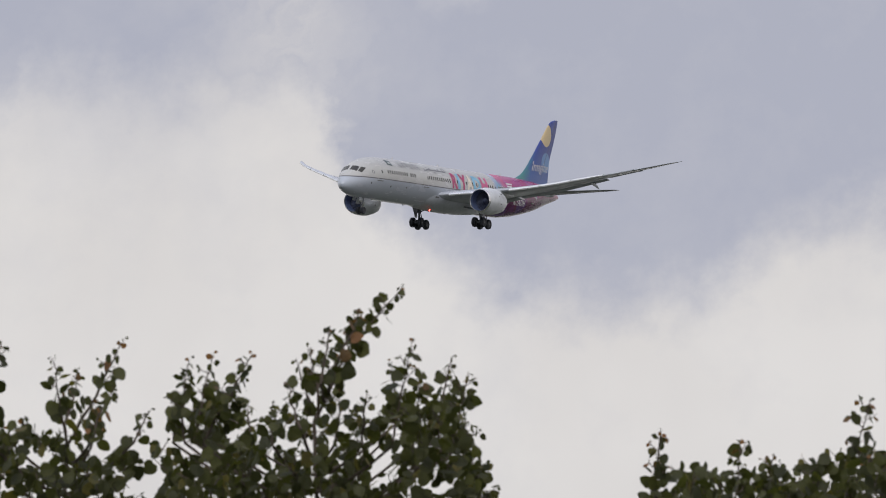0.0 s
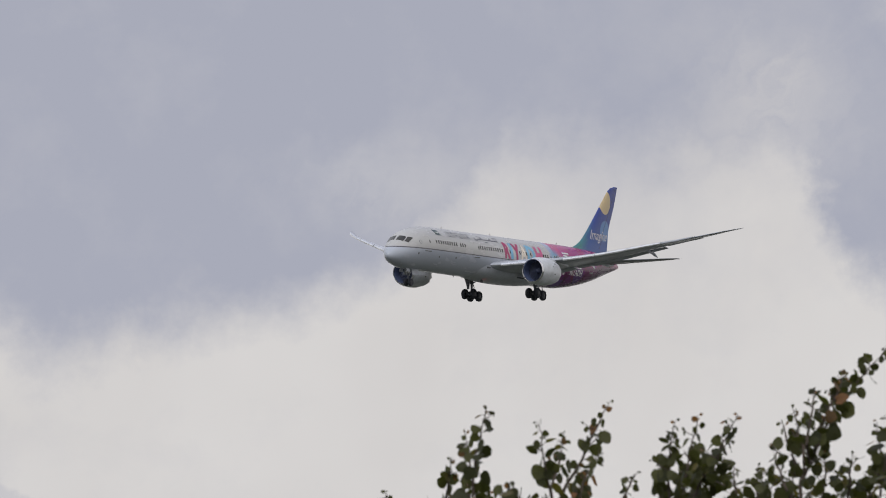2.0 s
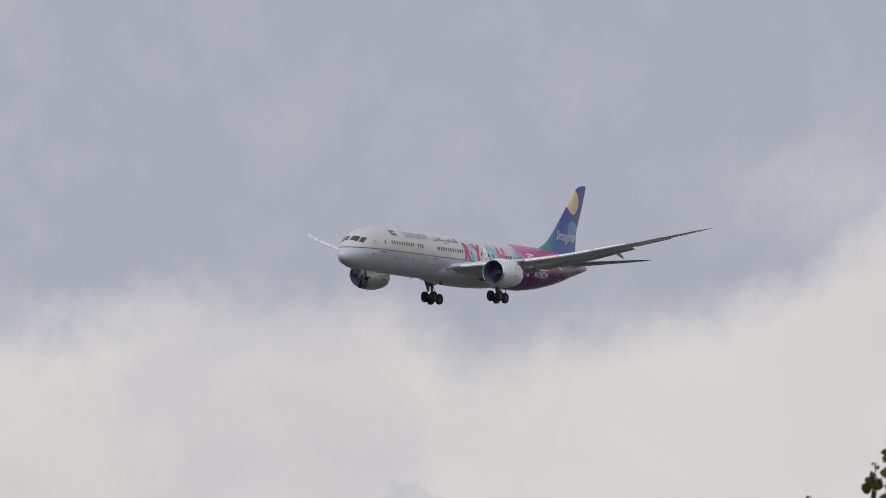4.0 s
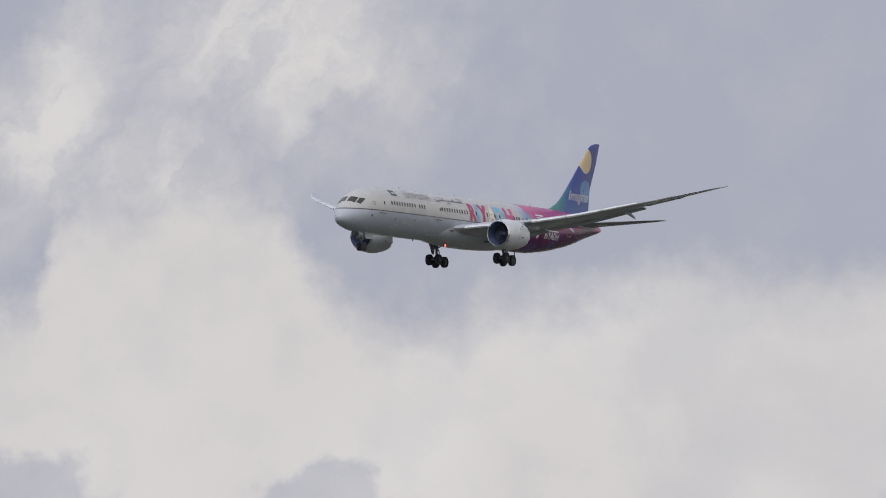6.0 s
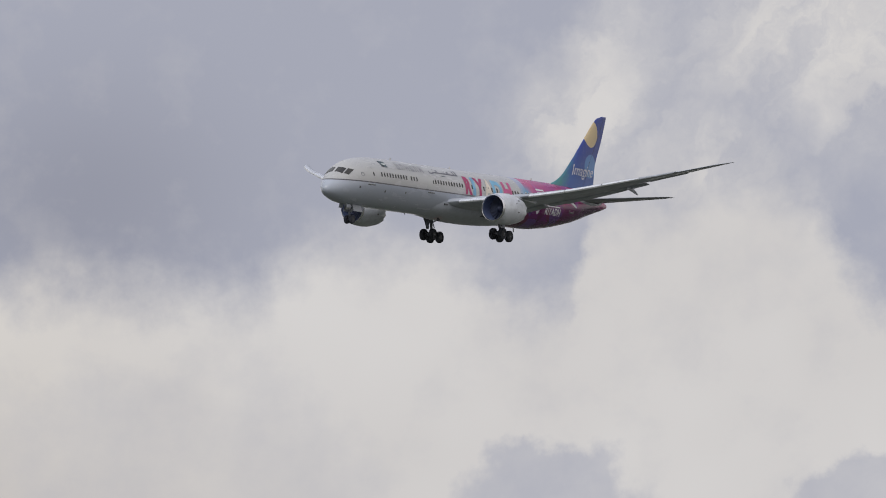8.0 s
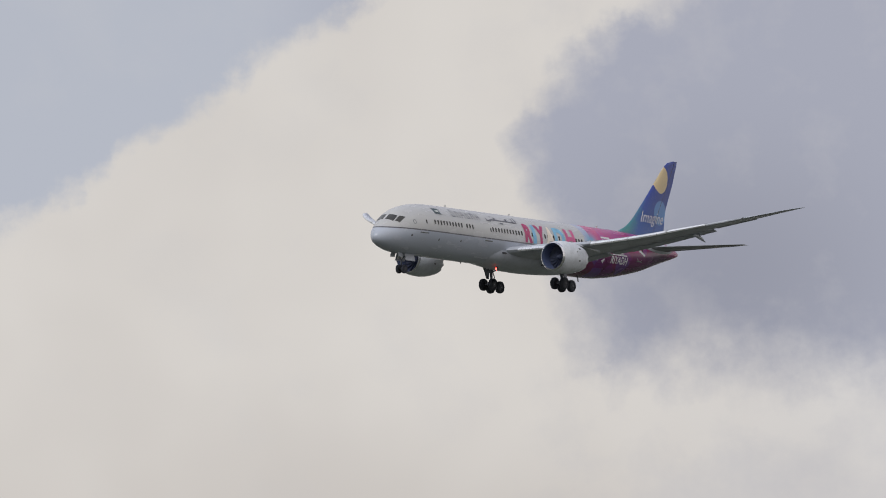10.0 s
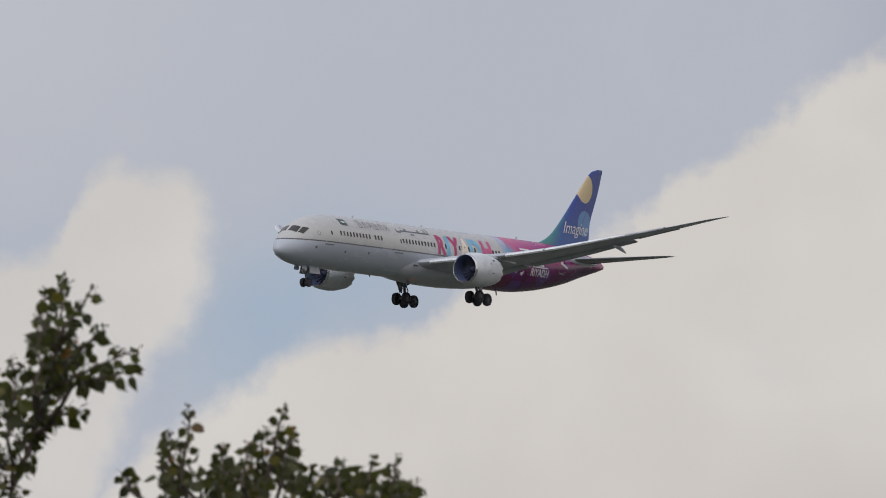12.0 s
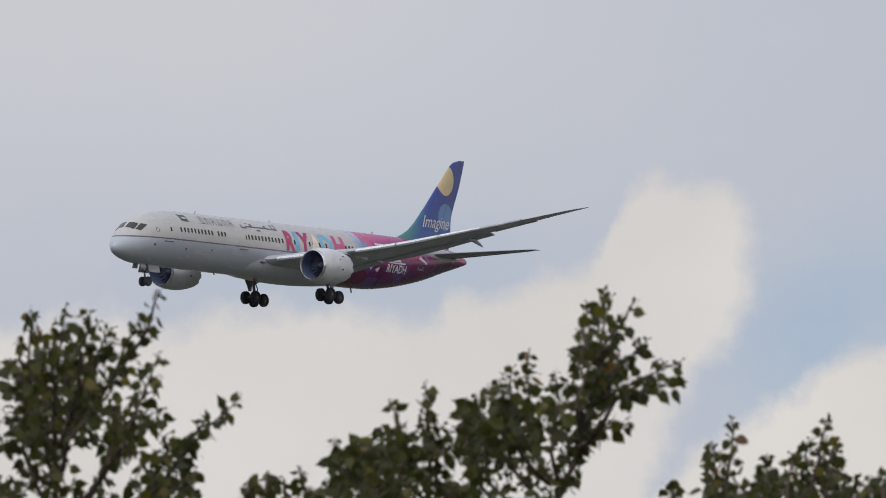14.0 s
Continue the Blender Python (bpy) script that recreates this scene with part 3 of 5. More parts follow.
def make_engine(side, root):
    ex, ey, ez = ENGINE
    c = (ex, ey * side, ez)
    bm = bmesh.new()
    prof = [(0.30, 1.62), (0.7, 1.73), (1.4, 1.82), (2.4, 1.86), (3.4, 1.80), (4.4, 1.62), (5.1, 1.46)]
    turned(bm, prof, c, n=48)
    # saw-toothed trailing edge
    inner = []
    tip = []
    n = 48
    for k in range(n):
        a = k * math.tau / n
        s = 5.1 + (0.42 if (k % 4) == 2 else 0.21 if k % 2 else 0.0)
        r = 1.46 - (s - 5.1) * 0.30
        tip.append(Vector(c) + Vector((s, r * math.cos(a), r * math.sin(a))))
        inner.append(Vector(c) + Vector((4.2, 1.50 * math.cos(a), 1.50 * math.sin(a))))
    bm.verts.ensure_lookup_table()
    edge = bm.verts[-n:]
    edge = list(edge)
    tv = [bm.verts.new(p) for p in tip]
    iv = [bm.verts.new(p) for p in inner]
    for k in range(n):
        j = (k + 1) % n
        bm.faces.new((edge[k], edge[j], tv[j], tv[k]))
        bm.faces.new((tv[k], tv[j], iv[j], iv[k]))
    nacelle = part("engine", bm, COWL, root, "white engine cowl with a saw-toothed rear edge")
    bm = bmesh.new()
    turned(bm, [(0.30, 1.622), (0.12, 1.58), (0.02, 1.53), (0.0, 1.50), (0.04, 1.465), (0.16, 1.43)], c, n=48)
    part("intake_lip", bm, LIP, nacelle, "bright bare-metal intake lip")
    bm = bmesh.new()
    turned(bm, [(0.16, 1.43), (0.5, 1.41), (1.0, 1.41), (1.6, 1.42), (2.15, 1.42)], c, n=40)
    part("intake_duct", bm, DUCT, nacelle)
    # fan
    for k in range(18):
        bm = bmesh.new()
        rings = []
        for q in range(6):
            t = q / 5
            r = 0.38 + 1.01 * t
            ang = k * math.tau / 18 + 0.25 * t
            rad = Vector((0, math.cos(ang), math.sin(ang)))
            tan = Vector((0, -math.sin(ang), math.cos(ang)))
            pitch = radians(30 + 32 * t)
            d = Vector((math.cos(pitch), 0, 0)) + tan * math.sin(pitch)
            m = Vector(c) + Vector((1.75, 0, 0)) + rad * r
            w = 0.27 + 0.10 * t
            nrm = d.cross(rad).normalized() * 0.012
            rings.append([m - d * w + nrm, m + d * w + nrm, m + d * w - nrm, m - d * w - nrm])
        loft(bm, rings)
        part("fan_blade", bm, BLADE, nacelle)
    bm = bmesh.new()
    turned(bm, [(1.17, 0.005), (1.23, 0.12), (1.4, 0.26), (1.65, 0.37), (2.1, 0.42)], c, n=24)
    part("spinner", bm, BLADE, nacelle, "dark pointed spinner")
    bm = bmesh.new()
    turned(bm, [(2.13, 1.405), (2.13, 0.05)], c, n=32)
    part("fan_back", bm, DUCT, nacelle)
    bm = bmesh.new()
    turned(bm, [(4.25, 1.49), (4.3, 0.95), (5.2, 0.92), (6.1, 0.70), (6.15, 0.62), (5.7, 0.60)], c, n=32)
    part("core_cowl", bm, HOT, nacelle, "dark bare-metal core cowl")
    bm = bmesh.new()
    turned(bm, [(5.6, 0.45), (6.2, 0.42), (6.9, 0.22), (7.25, 0.02)], c, n=24)
    part("exhaust_cone", bm, HOT, nacelle)
    # pylon up to the wing
    bm = bmesh.new()
    rings = []
    for t in range(9):
        x = 22.6 + t * 1.05
        le, ch, z, th, tw = wing_at(ey)
        top = min(-0.42 + 0.0 * x, ez + 1.75 + 0.28 * t) if x < le else z - 0.2
        low = ez + 1.5 if x < 27 else ez + 1.5 - (x - 27) * 0.1
        wd = 0.06 + 0.22 * math.sin(math.pi * (t + 0.4) / 9.4)
        rings.append([Vector((x, side * ey - wd, low)), Vector((x, side * ey + wd, low)), Vector((x, side * ey + wd * 0.8, top)), Vector((x, side * ey - wd * 0.8, top))])
    loft(bm, rings)
    part("pylon", bm, COWL, nacelle)
    bm = bmesh.new()
    rings = []
    for t in range(6):
        x = c[0] + 1.0 + t * 0.28
        h = 0.42 * math.sin(math.pi * t / 5) + 0.02
        a = radians(38)
        o = Vector((0, -side * math.cos(a), math.sin(a)))
        p = Vector((x, c[1], c[2])) + o * 1.74
        q = Vector((0, side * math.sin(a), math.cos(a))) * 0.02
        rings.append([p - q, p + q, p + q + o * h, p - q + o * h])
    loft(bm, rings)
    part("strake", bm, COWL, nacelle)
    for x, a in ((2.55, 20), (3.0, -12), (3.35, 34)):
        bm = bmesh.new()
        o = Vector((0, -math.cos(radians(a)), math.sin(radians(a))))
        box(bm, Vector((c[0] + x, c[1], c[2])) + o * 1.83, (0.32, 0.05, 0.16), pose(0, 0, 0, -a, 0, 0), 0.02)
        part("cowl_latch", bm, SEAM, nacelle)
    return nacelle


def wheel(name, centre, radius, width, parent):
    """Tyre with rounded shoulders, hub sunk into it; the axle lies along y."""
    bm = bmesh.new()
    h = width / 2
    prof = [(-h * 0.75, radius * 0.52), (-h, radius * 0.64), (-h, radius * 0.82), (-h * 0.8, radius * 0.95), (-h * 0.4, radius), (0, radius * 0.995), (h * 0.4, radius), (h * 0.8, radius * 0.95),
            (h, radius * 0.82), (h, radius * 0.64), (h * 0.75, radius * 0.52)]
    turned(bm, prof, centre, "y", 28, close=True)
    tyre = part(name, bm, RUBBER, parent)
    bm = bmesh.new()
    turned(bm, [(-h * 0.86, 0.02), (-h * 0.86, radius * 0.5), (h * 0.86, radius * 0.5), (h * 0.86, 0.02)], centre, "y", 20, close=True)
    part("hub", bm, HUB, tyre, "dark grey wheel hub")
    return tyre


BOGIE = (31.38, 4.87, -4.66)


def make_main_gear(side, root):
    bx, by, bz = BOGIE
    by *= side
    bm = bmesh.new()
    top = Vector((30.6, side * 4.6, -1.3))
    foot = Vector((bx, by, bz + 0.05))
    tube(bm, [top, top.lerp(foot, 0.55), top.lerp(foot, 0.56), foot], [0.24, 0.24, 0.16, 0.16], 16)
    gear = part("main_gear_leg", bm, STEEL, root, "dark grey main landing gear leg, lowered")
    tilt = radians(-9)
    beam = Vector((math.cos(tilt), 0, math.sin(tilt)))
    bm = bmesh.new()
    tube(bm, [foot - beam * 0.95, foot - beam * 0.5, foot, foot + beam * 0.5, foot + beam * 0.95], [0.12, 0.15, 0.19, 0.15, 0.12], 12)
    part("bogie_beam", bm, STEEL, gear)
    for f in (-0.73, 0.73):
        c = foot + beam * f
        bm = bmesh.new()
        tube(bm, [c + Vector((0, -0.9, 0)), c + Vector((0, 0.9, 0))], 0.09, 10)
        part("axle", bm, STEEL, gear)
        for w in (-0.64, 0.64):
            wheel("wheel", c + Vector((0, w, 0)), 0.69, 0.52, gear)
    bm = bmesh.new()
    tube(bm, [top.lerp(foot, 0.45), Vector((29.4, side * 2.4, -2.35))], 0.10, 8)
    part("side_brace", bm, STEEL, gear)
    bm = bmesh.new()
    tube(bm, [top.lerp(foot, 0.55), Vector((32.9, side * 3.6, -1.9))], 0.09, 8)
    part("drag_brace", bm, STEEL, gear)
    bm = bmesh.new()
    k = top.lerp(foot, 0.5) + Vector((0.28, 0, 0))
    tube(bm, [k, k + Vector((0.42, 0, -0.6)), foot + Vector((0.22, 0, 0.1))], 0.06, 8)
    part("torque_link", bm, STEEL, gear)
    bm = bmesh.new()
    loft(bm, [[Vector((x, by + side * (0.40 + 0.02 * k) + y, z)) for x, y in ((x0, -.03), (x1, -.03), (x1, .03), (x0, .03))]
              for k, (z, x0, x1) in enumerate(((-1.4, 29.5, 31.5), (-2.4, 30.0, 31.5), (-3.2, 30.6, 31.45), (-3.8, 30.95, 31.4)))])
    part("leg_door", bm, STEEL, gear, "tapered grey door fixed to the gear leg")
    return gear


def make_nose_gear(root):
    bm = bmesh.new()
    top, foot = Vector((5.5, 0, -2.2)), Vector((5.85, 0, -4.62))
    tube(bm, [top, top.lerp(foot, 0.6), top.lerp(foot, 0.61), foot], [0.15, 0.15, 0.10, 0.10], 14)
    gear = part("nose_gear_leg", bm, STEEL, root, "dark grey nose landing gear leg, lowered")
    bm = bmesh.new()
    tube(bm, [foot + Vector((0, -0.42, 0)), foot + Vector((0, 0.42, 0))], 0.07, 10)
    part("axle", bm, STEEL, gear)
    for w in (-0.36, 0.36):
        wheel("wheel", foot + Vector((0, w, 0)), 0.51, 0.36, gear)
    bm = bmesh.new()
    tube(bm, [top.lerp(foot, 0.55), Vector((7.1, 0, -2.7))], 0.07, 8)
    part("drag_brace", bm, STEEL, gear)
    for s in (-1, 1):
        bm = bmesh.new()
        box(bm, (6.5, s * 0.62, -3.25), (1.9, 0.05, 0.85), pose(0, 0, 0, s * 14, 0, 0), 0.02)
        part("bay_door", bm, WING, gear, "pale grey nose gear door, open")
        bm = bmesh.new()
        box(bm, (4.75, s * 0.50, -3.02), (0.9, 0.05, 0.62), pose(0, 0, 0, s * 14, 0, 0), 0.02)
        part("bay_door", bm, WING, gear, "pale grey nose gear door, open")
        bm = bmesh.new()
        turned(bm, [(-0.06, 0.02), (-0.06, 0.14), (0.05, 0.12), (0.08, 0.02)], (5.45, s * 0.2, -3.35), "x", 14, close=True)
        part("taxi_light", bm, FRAME, gear)
    return gear


# leading edge, chord and half-thickness of the fin by height
FINS = [(1.6, 47.8, 11.0, 0.55), (2.7, 48.9, 10.0, 0.52), (3.3, 50.5, 8.5, 0.47), (4.0, 51.8, 7.3, 0.42), (6.0, 54.0, 5.35, 0.34), (9.0, 56.85, 3.75, 0.24), (10.8, 58.55, 2.65, 0.16), (11.3, 59.15, 2.2, 0.12), (11.6, 59.75, 1.7, 0.09), (11.75, 60.5, 0.95, 0.05)]


def on_fin(x, z, off=0.02):
    le, ch, th = [spline(z, FINS, k) for k in (1, 2, 3)]
    c = max(0.001, min(0.999, (x - le) / ch))
    h = np.interp(c, [0, 0.02, 0.1, 0.3, 0.6, 1.0], [0.0, 0.35, 0.72, 1.0, 0.78, 0.05])
    return Vector((x, -th * h - off, z))


def make_tail(root):
    bm = bmesh.new()
    rings = []
    for k in range(41):
        z = 1.6 + (11.75 - 1.6) * k / 40
        le, ch, th = [spline(z, FINS, j) for j in (1, 2, 3)]
        cs = [0.5 * (1 + math.cos(math.pi * q / 12)) for q in range(13)]
        hs = [float(np.interp(c, [0, 0.02, 0.1, 0.3, 0.6, 1.0], [0.0, 0.35, 0.72, 1.0, 0.78, 0.05])) for c in cs]
        rings.append([Vector((le + c * ch, -th * h, z)) for c, h in zip(cs, hs)] + [Vector((le + c * ch, th * h, z)) for c, h in list(zip(cs, hs))[-2:0:-1]])
    loft(bm, rings)
    fin = part("fin", bm, FIN, root, "deep blue tail fin with a yellow balloon shape")
    part("word", lettering("Imagine", 53.7, 58.8, 3.9, 5.6, on_fin, 0.45, 0.0), WHITE, fin, "white handwritten word")
    bm = bmesh.new()
    rings = []
    for k in range(14):
        z = 3.2 + 8.2 * k / 13
        le, ch, th = [spline(z, FINS, j) for j in (1, 2, 3)]
        p = on_fin(le + ch * 0.70, z, 0.01)
        rings.append([p + Vector((-0.03, 0, 0)), p + Vector((0.03, 0, 0)), p + Vector((0.03, 0.05, 0)), p + Vector((-0.03, 0.05, 0))])
    loft(bm, rings)
    part("rudder_gap", bm, SEAM, fin)
    for side in (-1, 1):
        bm = bmesh.new()
        rings = []
        for k in range(15):
            t = k / 14
            s = 0.9 + (9.9 - 0.9) * t
            le, ch = 52.6 + 7.6 * t + 1.0 * max(0, t - 0.9) * 3, 5.9 - 4.3 * t - 1.0 * max(0, t - 0.9) * 3
            z = 1.25 + 0.8 * t
            rings.append([Vector((le + c * ch, side * s, z + h * ch)) for c, h in airfoil(9, 0.08, -0.01)])
        loft(bm, rings)
        stab = part("tailplane", bm, TAILPLANE, root, "dark grey tailplane")
        bm = bmesh.new()
        rings = []
        for k in range(9):
            s = 1.6 + 7.6 * k / 8
            t = (s - 0.9) / 9.0
            le, ch = 52.6 + 7.6 * t, 5.9 - 4.3 * t
            p = Vector((le + 0.7 * ch, side * s, 1.25 + 0.8 * t - 0.045 * ch))
            rings.append([p + Vector((-0.03, 0, 0)), p + Vector((0.03, 0, 0)), p + Vector((0.03, 0, 0.06)), p + Vector((-0.03, 0, 0.06))])
        loft(bm, rings)
        part("elevator_gap", bm, SEAM, stab)
        bm = bmesh.new()
        rings = []
        for k in range(11):
            t = k / 10
            x = 52.0 + 7.4 * t
            p = on_both(x, 1.35, -side * -1, 0.0)
            p.y = abs(p.y) * side
            r = 0.6 * math.sin(math.pi * (0.08 + 0.84 * t)) ** 0.7
            rings.append([p + Vector((0, side * (0.05 + 0.25 * r) * math.cos(q * math.tau / 12), r * math.sin(q * math.tau / 12))) for q in range(12)])
        loft(bm, rings)
        part("root_fairing", bm, DOOR, stab, "pale fairing at the tailplane root")
    return fin


def make_hull(root):
    bm = bmesh.new()
    xs = [0.1, 0.112, 0.135, 0.17, 0.23, 0.36, 0.52, 0.75, 1.0, 1.3, 1.65, 2.0, 2.4, 2.8, 3.3, 3.8, 4.4, 5.0, 5.8, 6.6, 7.5, 8.5, 9.5, 11, 13] + [15 + 1.5 * k for k in range(18)] + [41.5 + 0.7 * k for k in range(28)] + [60.9, 61.2, 61.5, 61.8]
    rings = [[skin(x, k * math.tau / 64) for k in range(64)] for x in xs]
    loft(bm, rings)
    hull = part("fuselage", bm, PAINT, root, "cream and pale grey fuselage with a magenta rear")
    # belly fairing between the wings
    bm = bmesh.new()
    rings = []
    for k in range(25):
        t = k / 24
        x = 19.4 + 20.0 * t
        b = math.sin(math.pi * min(max(t, 0.0), 1.0)) ** 0.55
        hw, low = 2.2 + 1.15 * b, -2.55 - 0.85 * b
        ring = []
        for q in range(17):
            a = math.pi * q / 16
            ring.append(Vector((x, hw * math.cos(a) * (0.72 + 0.28 * b), -1.3 - (abs(low) - 1.3) * math.sin(a) ** 0.75)))
        rings.append(ring)
    loft(bm, rings, closed=True)
    part("belly_fairing", bm, DOOR, hull, "pale grey belly fairing")
    return hull


def make_aircraft():
    root = tagged(new("airliner"), "white twin-engined airliner with colourful rear, landing gear down, in flight", "airplane")
    hull = make_hull(root)
    for side in (-1, 1):
        make_wing(side, root)
        make_engine(side, root)
        make_main_gear(side, root)
    make_nose_gear(root)
    make_tail(root)
    # cabin windows, one mesh for all of them
    bm = bmesh.new()
    plate(bm, [(x, z - 0.85) for x, z in rounded(-0.155, 0.155, 0.57, 1.13, 0.14, 3)], lambda x, z, off: Vector((x, -off, z)), 0.012)
    pane = link("window", bm, GLASS, hull)
    bm = bmesh.new()
    plate(bm, [(x, z - 0.85) for x, z in rounded(-0.20, 0.20, 0.53, 1.17, 0.17, 3)], lambda x, z, off: Vector((x, -off, z)), 0.004)
    rim = link("window_frame", bm, FRAME, hull)
    spots = []
    for a, n in ((8.35, 10), (14.7, 3), (20.0, 11), (28.0, 2), (30.6, 6), (36.4, 4), (40.0, 10), (47.2, 3)):
        spots += [a + 0.585 * k for k in range(n)]
    for x in spots:
        for side in (-1, 1):
            p = on_both(x, 0.85, -side * -1 if side < 0 else 1, 0.0)
            p.y = abs(p.y) * side
            lean = math.degrees(math.asin(0.85 / 2.97))
            m = Matrix.Translation(p) @ pose(0, 0, 0, -lean, 0, 0) if side < 0 else Matrix.Translation(p) @ pose(0, 0, 0, lean, 0, 180)
            for proto in (pane, rim):
                o = proto.copy()
                scene.collection.objects.link(o)
                o.matrix_basis = m
    for proto in (pane, rim):
        bpy.data.objects.remove(proto)
    # doors: outline seams, a small window, a dark sill
    for x in (5.75, 18.5, 38.0, 50.4):
        for side in (-1, 1):
            place = lambda a, z, off, side=side: on_both(a, z, -side, off) if side > 0 else on_port(a, z, off)
            bm = bmesh.new()
            rings = []
            outline = rounded(x, x + 1.07, -0.42, 1.55, 0.22, 4)
            outline.append(outline[0])
            outer = rounded(x - 0.035, x + 1.105, -0.455, 1.585, 0.24, 4)
            outer.append(outer[0])
            rings = [[place(*a, 0.012), place(*b, 0.012), place(*b, -0.03), place(*a, -0.03)] for a, b in zip(outline, outer)]
            loft(bm, rings, cap=False)
            door = part("door", bm, FRAME, hull, "cabin door outline")
            bm = bmesh.new()
            plate(bm, rounded(x + 0.92, x + 1.12, 0.55, 1.0, 0.08, 3), place, 0.016)
            part("door_window", bm, GLASS, door)
            bm = bmesh.new()
            plate(bm, rounded(x - 0.15, x + 1.35, -0.58, -0.46, 0.04, 2), place, 0.02)
            part("sill", bm, SEAM, door)
    # round hatch behind the flight deck
    bm = bmesh.new()
    inner, outer = rounded(4.58, 4.96, 0.42, 0.80, 0.18, 5), rounded(4.53, 5.01, 0.37, 0.85, 0.23, 5)
    loft(bm, [[on_port(*a, 0.012), on_port(*b, 0.012), on_port(*b, -0.03), on_port(*a, -0.03)] for a, b in zip(inner + inner[:1], outer + outer[:1])], cap=False)
    part("hatch_ring", bm, STEEL, hull)
    # flight deck panes
    for side in (-1, 1):
        bm = bmesh.new()
        quad(bm, side, ((2.00, 5), (2.22, 39), (3.02, 33), (2.76, 5)))
        part("windshield", bm, COCKPIT, hull, "dark flight deck window")
        bm = bmesh.new()
        quad(bm, side, ((2.38, 42), (2.75, 57), (3.72, 50), (3.16, 36.5)))
        part("windshield", bm, COCKPIT, hull, "dark flight deck window")
    # emblem, titles as plain blocks
    bm = bmesh.new()
    plate(bm, [(9.0, 1.86), (10.2, 1.82), (10.15, 2.46), (8.9, 2.50)], on_port, 0.06)
    flag = part("emblem", bm, EMBLEM, hull, "small dark green emblem")
    bm = bmesh.new()
    plate(bm, rounded(9.3, 9.85, 2.04, 2.26, 0.08, 3), on_port, 0.09)
    part("emblem_centre", bm, PALE, flag)
    for k in range(6):
        x, low, tall = 12.3 + k * 1.0, 1.76, (0.86 if k == 0 else 0.74)
        for dx, lean in ((0.06, 0.14), (0.60, -0.12)):
            part("title_mark", painted([(x + dx, low), (x + dx + 0.11, low), (x + dx + 0.11 + lean, low + tall), (x + dx + lean, low + tall)], on_port), TITLE, hull)
        bar = low + (tall - 0.16) * ((k * 2) % 3) / 2
        part("title_mark", painted([(x + 0.16, bar), (x + 0.62, bar), (x + 0.62, bar + 0.09), (x + 0.16, bar + 0.09)], on_port, 0.034), TITLE, hull)
    for x0, x1, z0, z1 in ((18.4, 19.3, 1.78, 1.94), (18.4, 18.6, 1.78, 2.25), (19.2, 20.5, 1.94, 2.10), (20.1, 20.5, 2.1, 2.36), (20.4, 21.5, 1.94, 2.08), (20.9, 21.6, 1.62, 1.78), (21.5, 23.0, 1.94, 2.10), (22.5, 22.9, 2.1, 2.34),
                           (22.9, 24.6, 1.92, 2.08), (24.5, 24.68, 1.92, 2.72), (23.9, 24.08, 2.0, 2.6), (19.5, 19.8, 2.3, 2.42)):
        part("title_mark", painted(rounded(x0 + 0.9, x1 + 0.9, z0, z0 + (z1 - z0) * 0.8, 0.04, 2), on_port), TITLE, hull)
    for ch, x0, x1, mat in (("R", 26.45, 28.0, RED), ("I", 28.1, 28.75, SKY), ("Y", 28.75, 30.75, RED), ("A", 30.75, 32.5, SAND), ("D", 32.55, 34.7, SKY), ("H", 34.9, 36.8, ROSE)):
        part("letter", lettering(ch, x0, x1, -0.12, 2.02, on_port, 0.0, 0.05), mat, hull)
    part("word", lettering("RIYADH", 44.3, 48.0, -1.15, -0.3, on_port, 0.0, 0.02), WHITE, hull, "white word on the magenta rear")
    for pts in ([(44.5, -0.2), (47.7, -0.2), (47.7, -0.06), (44.5, -0.06)], [(44.9, 0.0), (46.9, 0.0), (46.7, 0.22), (46.1, 0.22), (45.9, 0.42), (45.3, 0.3)], [(42.5, 1.55), (44.3, 1.55), (44.3, 1.75), (42.5, 1.75)],
                [(42.6, 1.2), (44.0, 1.2), (44.0, 1.4), (42.6, 1.4)], [(40.8, -0.6), (41.5, -1.1), (41.9, -0.5)], [(42.2, -1.0), (42.7, -1.3), (43.0, -0.7)],
                [(51.6, 1.9), (53.2, 1.35), (54.8, 1.0), (54.9, 1.18), (53.4, 1.6), (52.0, 2.1)], [(50.4, 0.6), (52.0, 0.1), (52.1, 0.3), (50.6, 0.9)]):
        part("painted_shape", painted(pts, on_port), WHITE, hull)
    # small fittings: aerials, drain masts, static ports, beacons
    for x, h in ((14.0, 0.3), (27.0, 0.25), (45.0, 0.3)):
        bm = bmesh.new()
        z = body_at(x)[0] + body_at(x)[1]
        loft(bm, [[Vector((x + c * 0.3 + t * 0.12, y * (1 - 0.5 * t), z - 0.03 + t * h)) for c, y in ((0, 0), (0.4, 0.04), (1, 0), (0.4, -0.04))] for t in (0, 1)])
        part("aerial", bm, FRAME, hull)
    for x, h in ((17.5, 0.2), (41.5, 0.5)):
        bm = bmesh.new()
        z = body_at(x)[0] - body_at(x)[1]
        loft(bm, [[Vector((x + c * 0.25 + t * 0.12, y * (1 - 0.5 * t), z + 0.03 - t * h)) for c, y in ((0, 0), (0.4, 0.04), (1, 0), (0.4, -0.04))] for t in (0, 1)])
        part("aerial", bm, SEAM, hull)
    for x, z in ((4.3, -0.95), (9.3, -1.1), (13.6, -0.95)):
        bm = bmesh.new()
        plate(bm, rounded(x - 0.12, x + 0.12, z - 0.13, z + 0.13, 0.1, 3), on_port)
        part("port", bm, SEAM, hull)
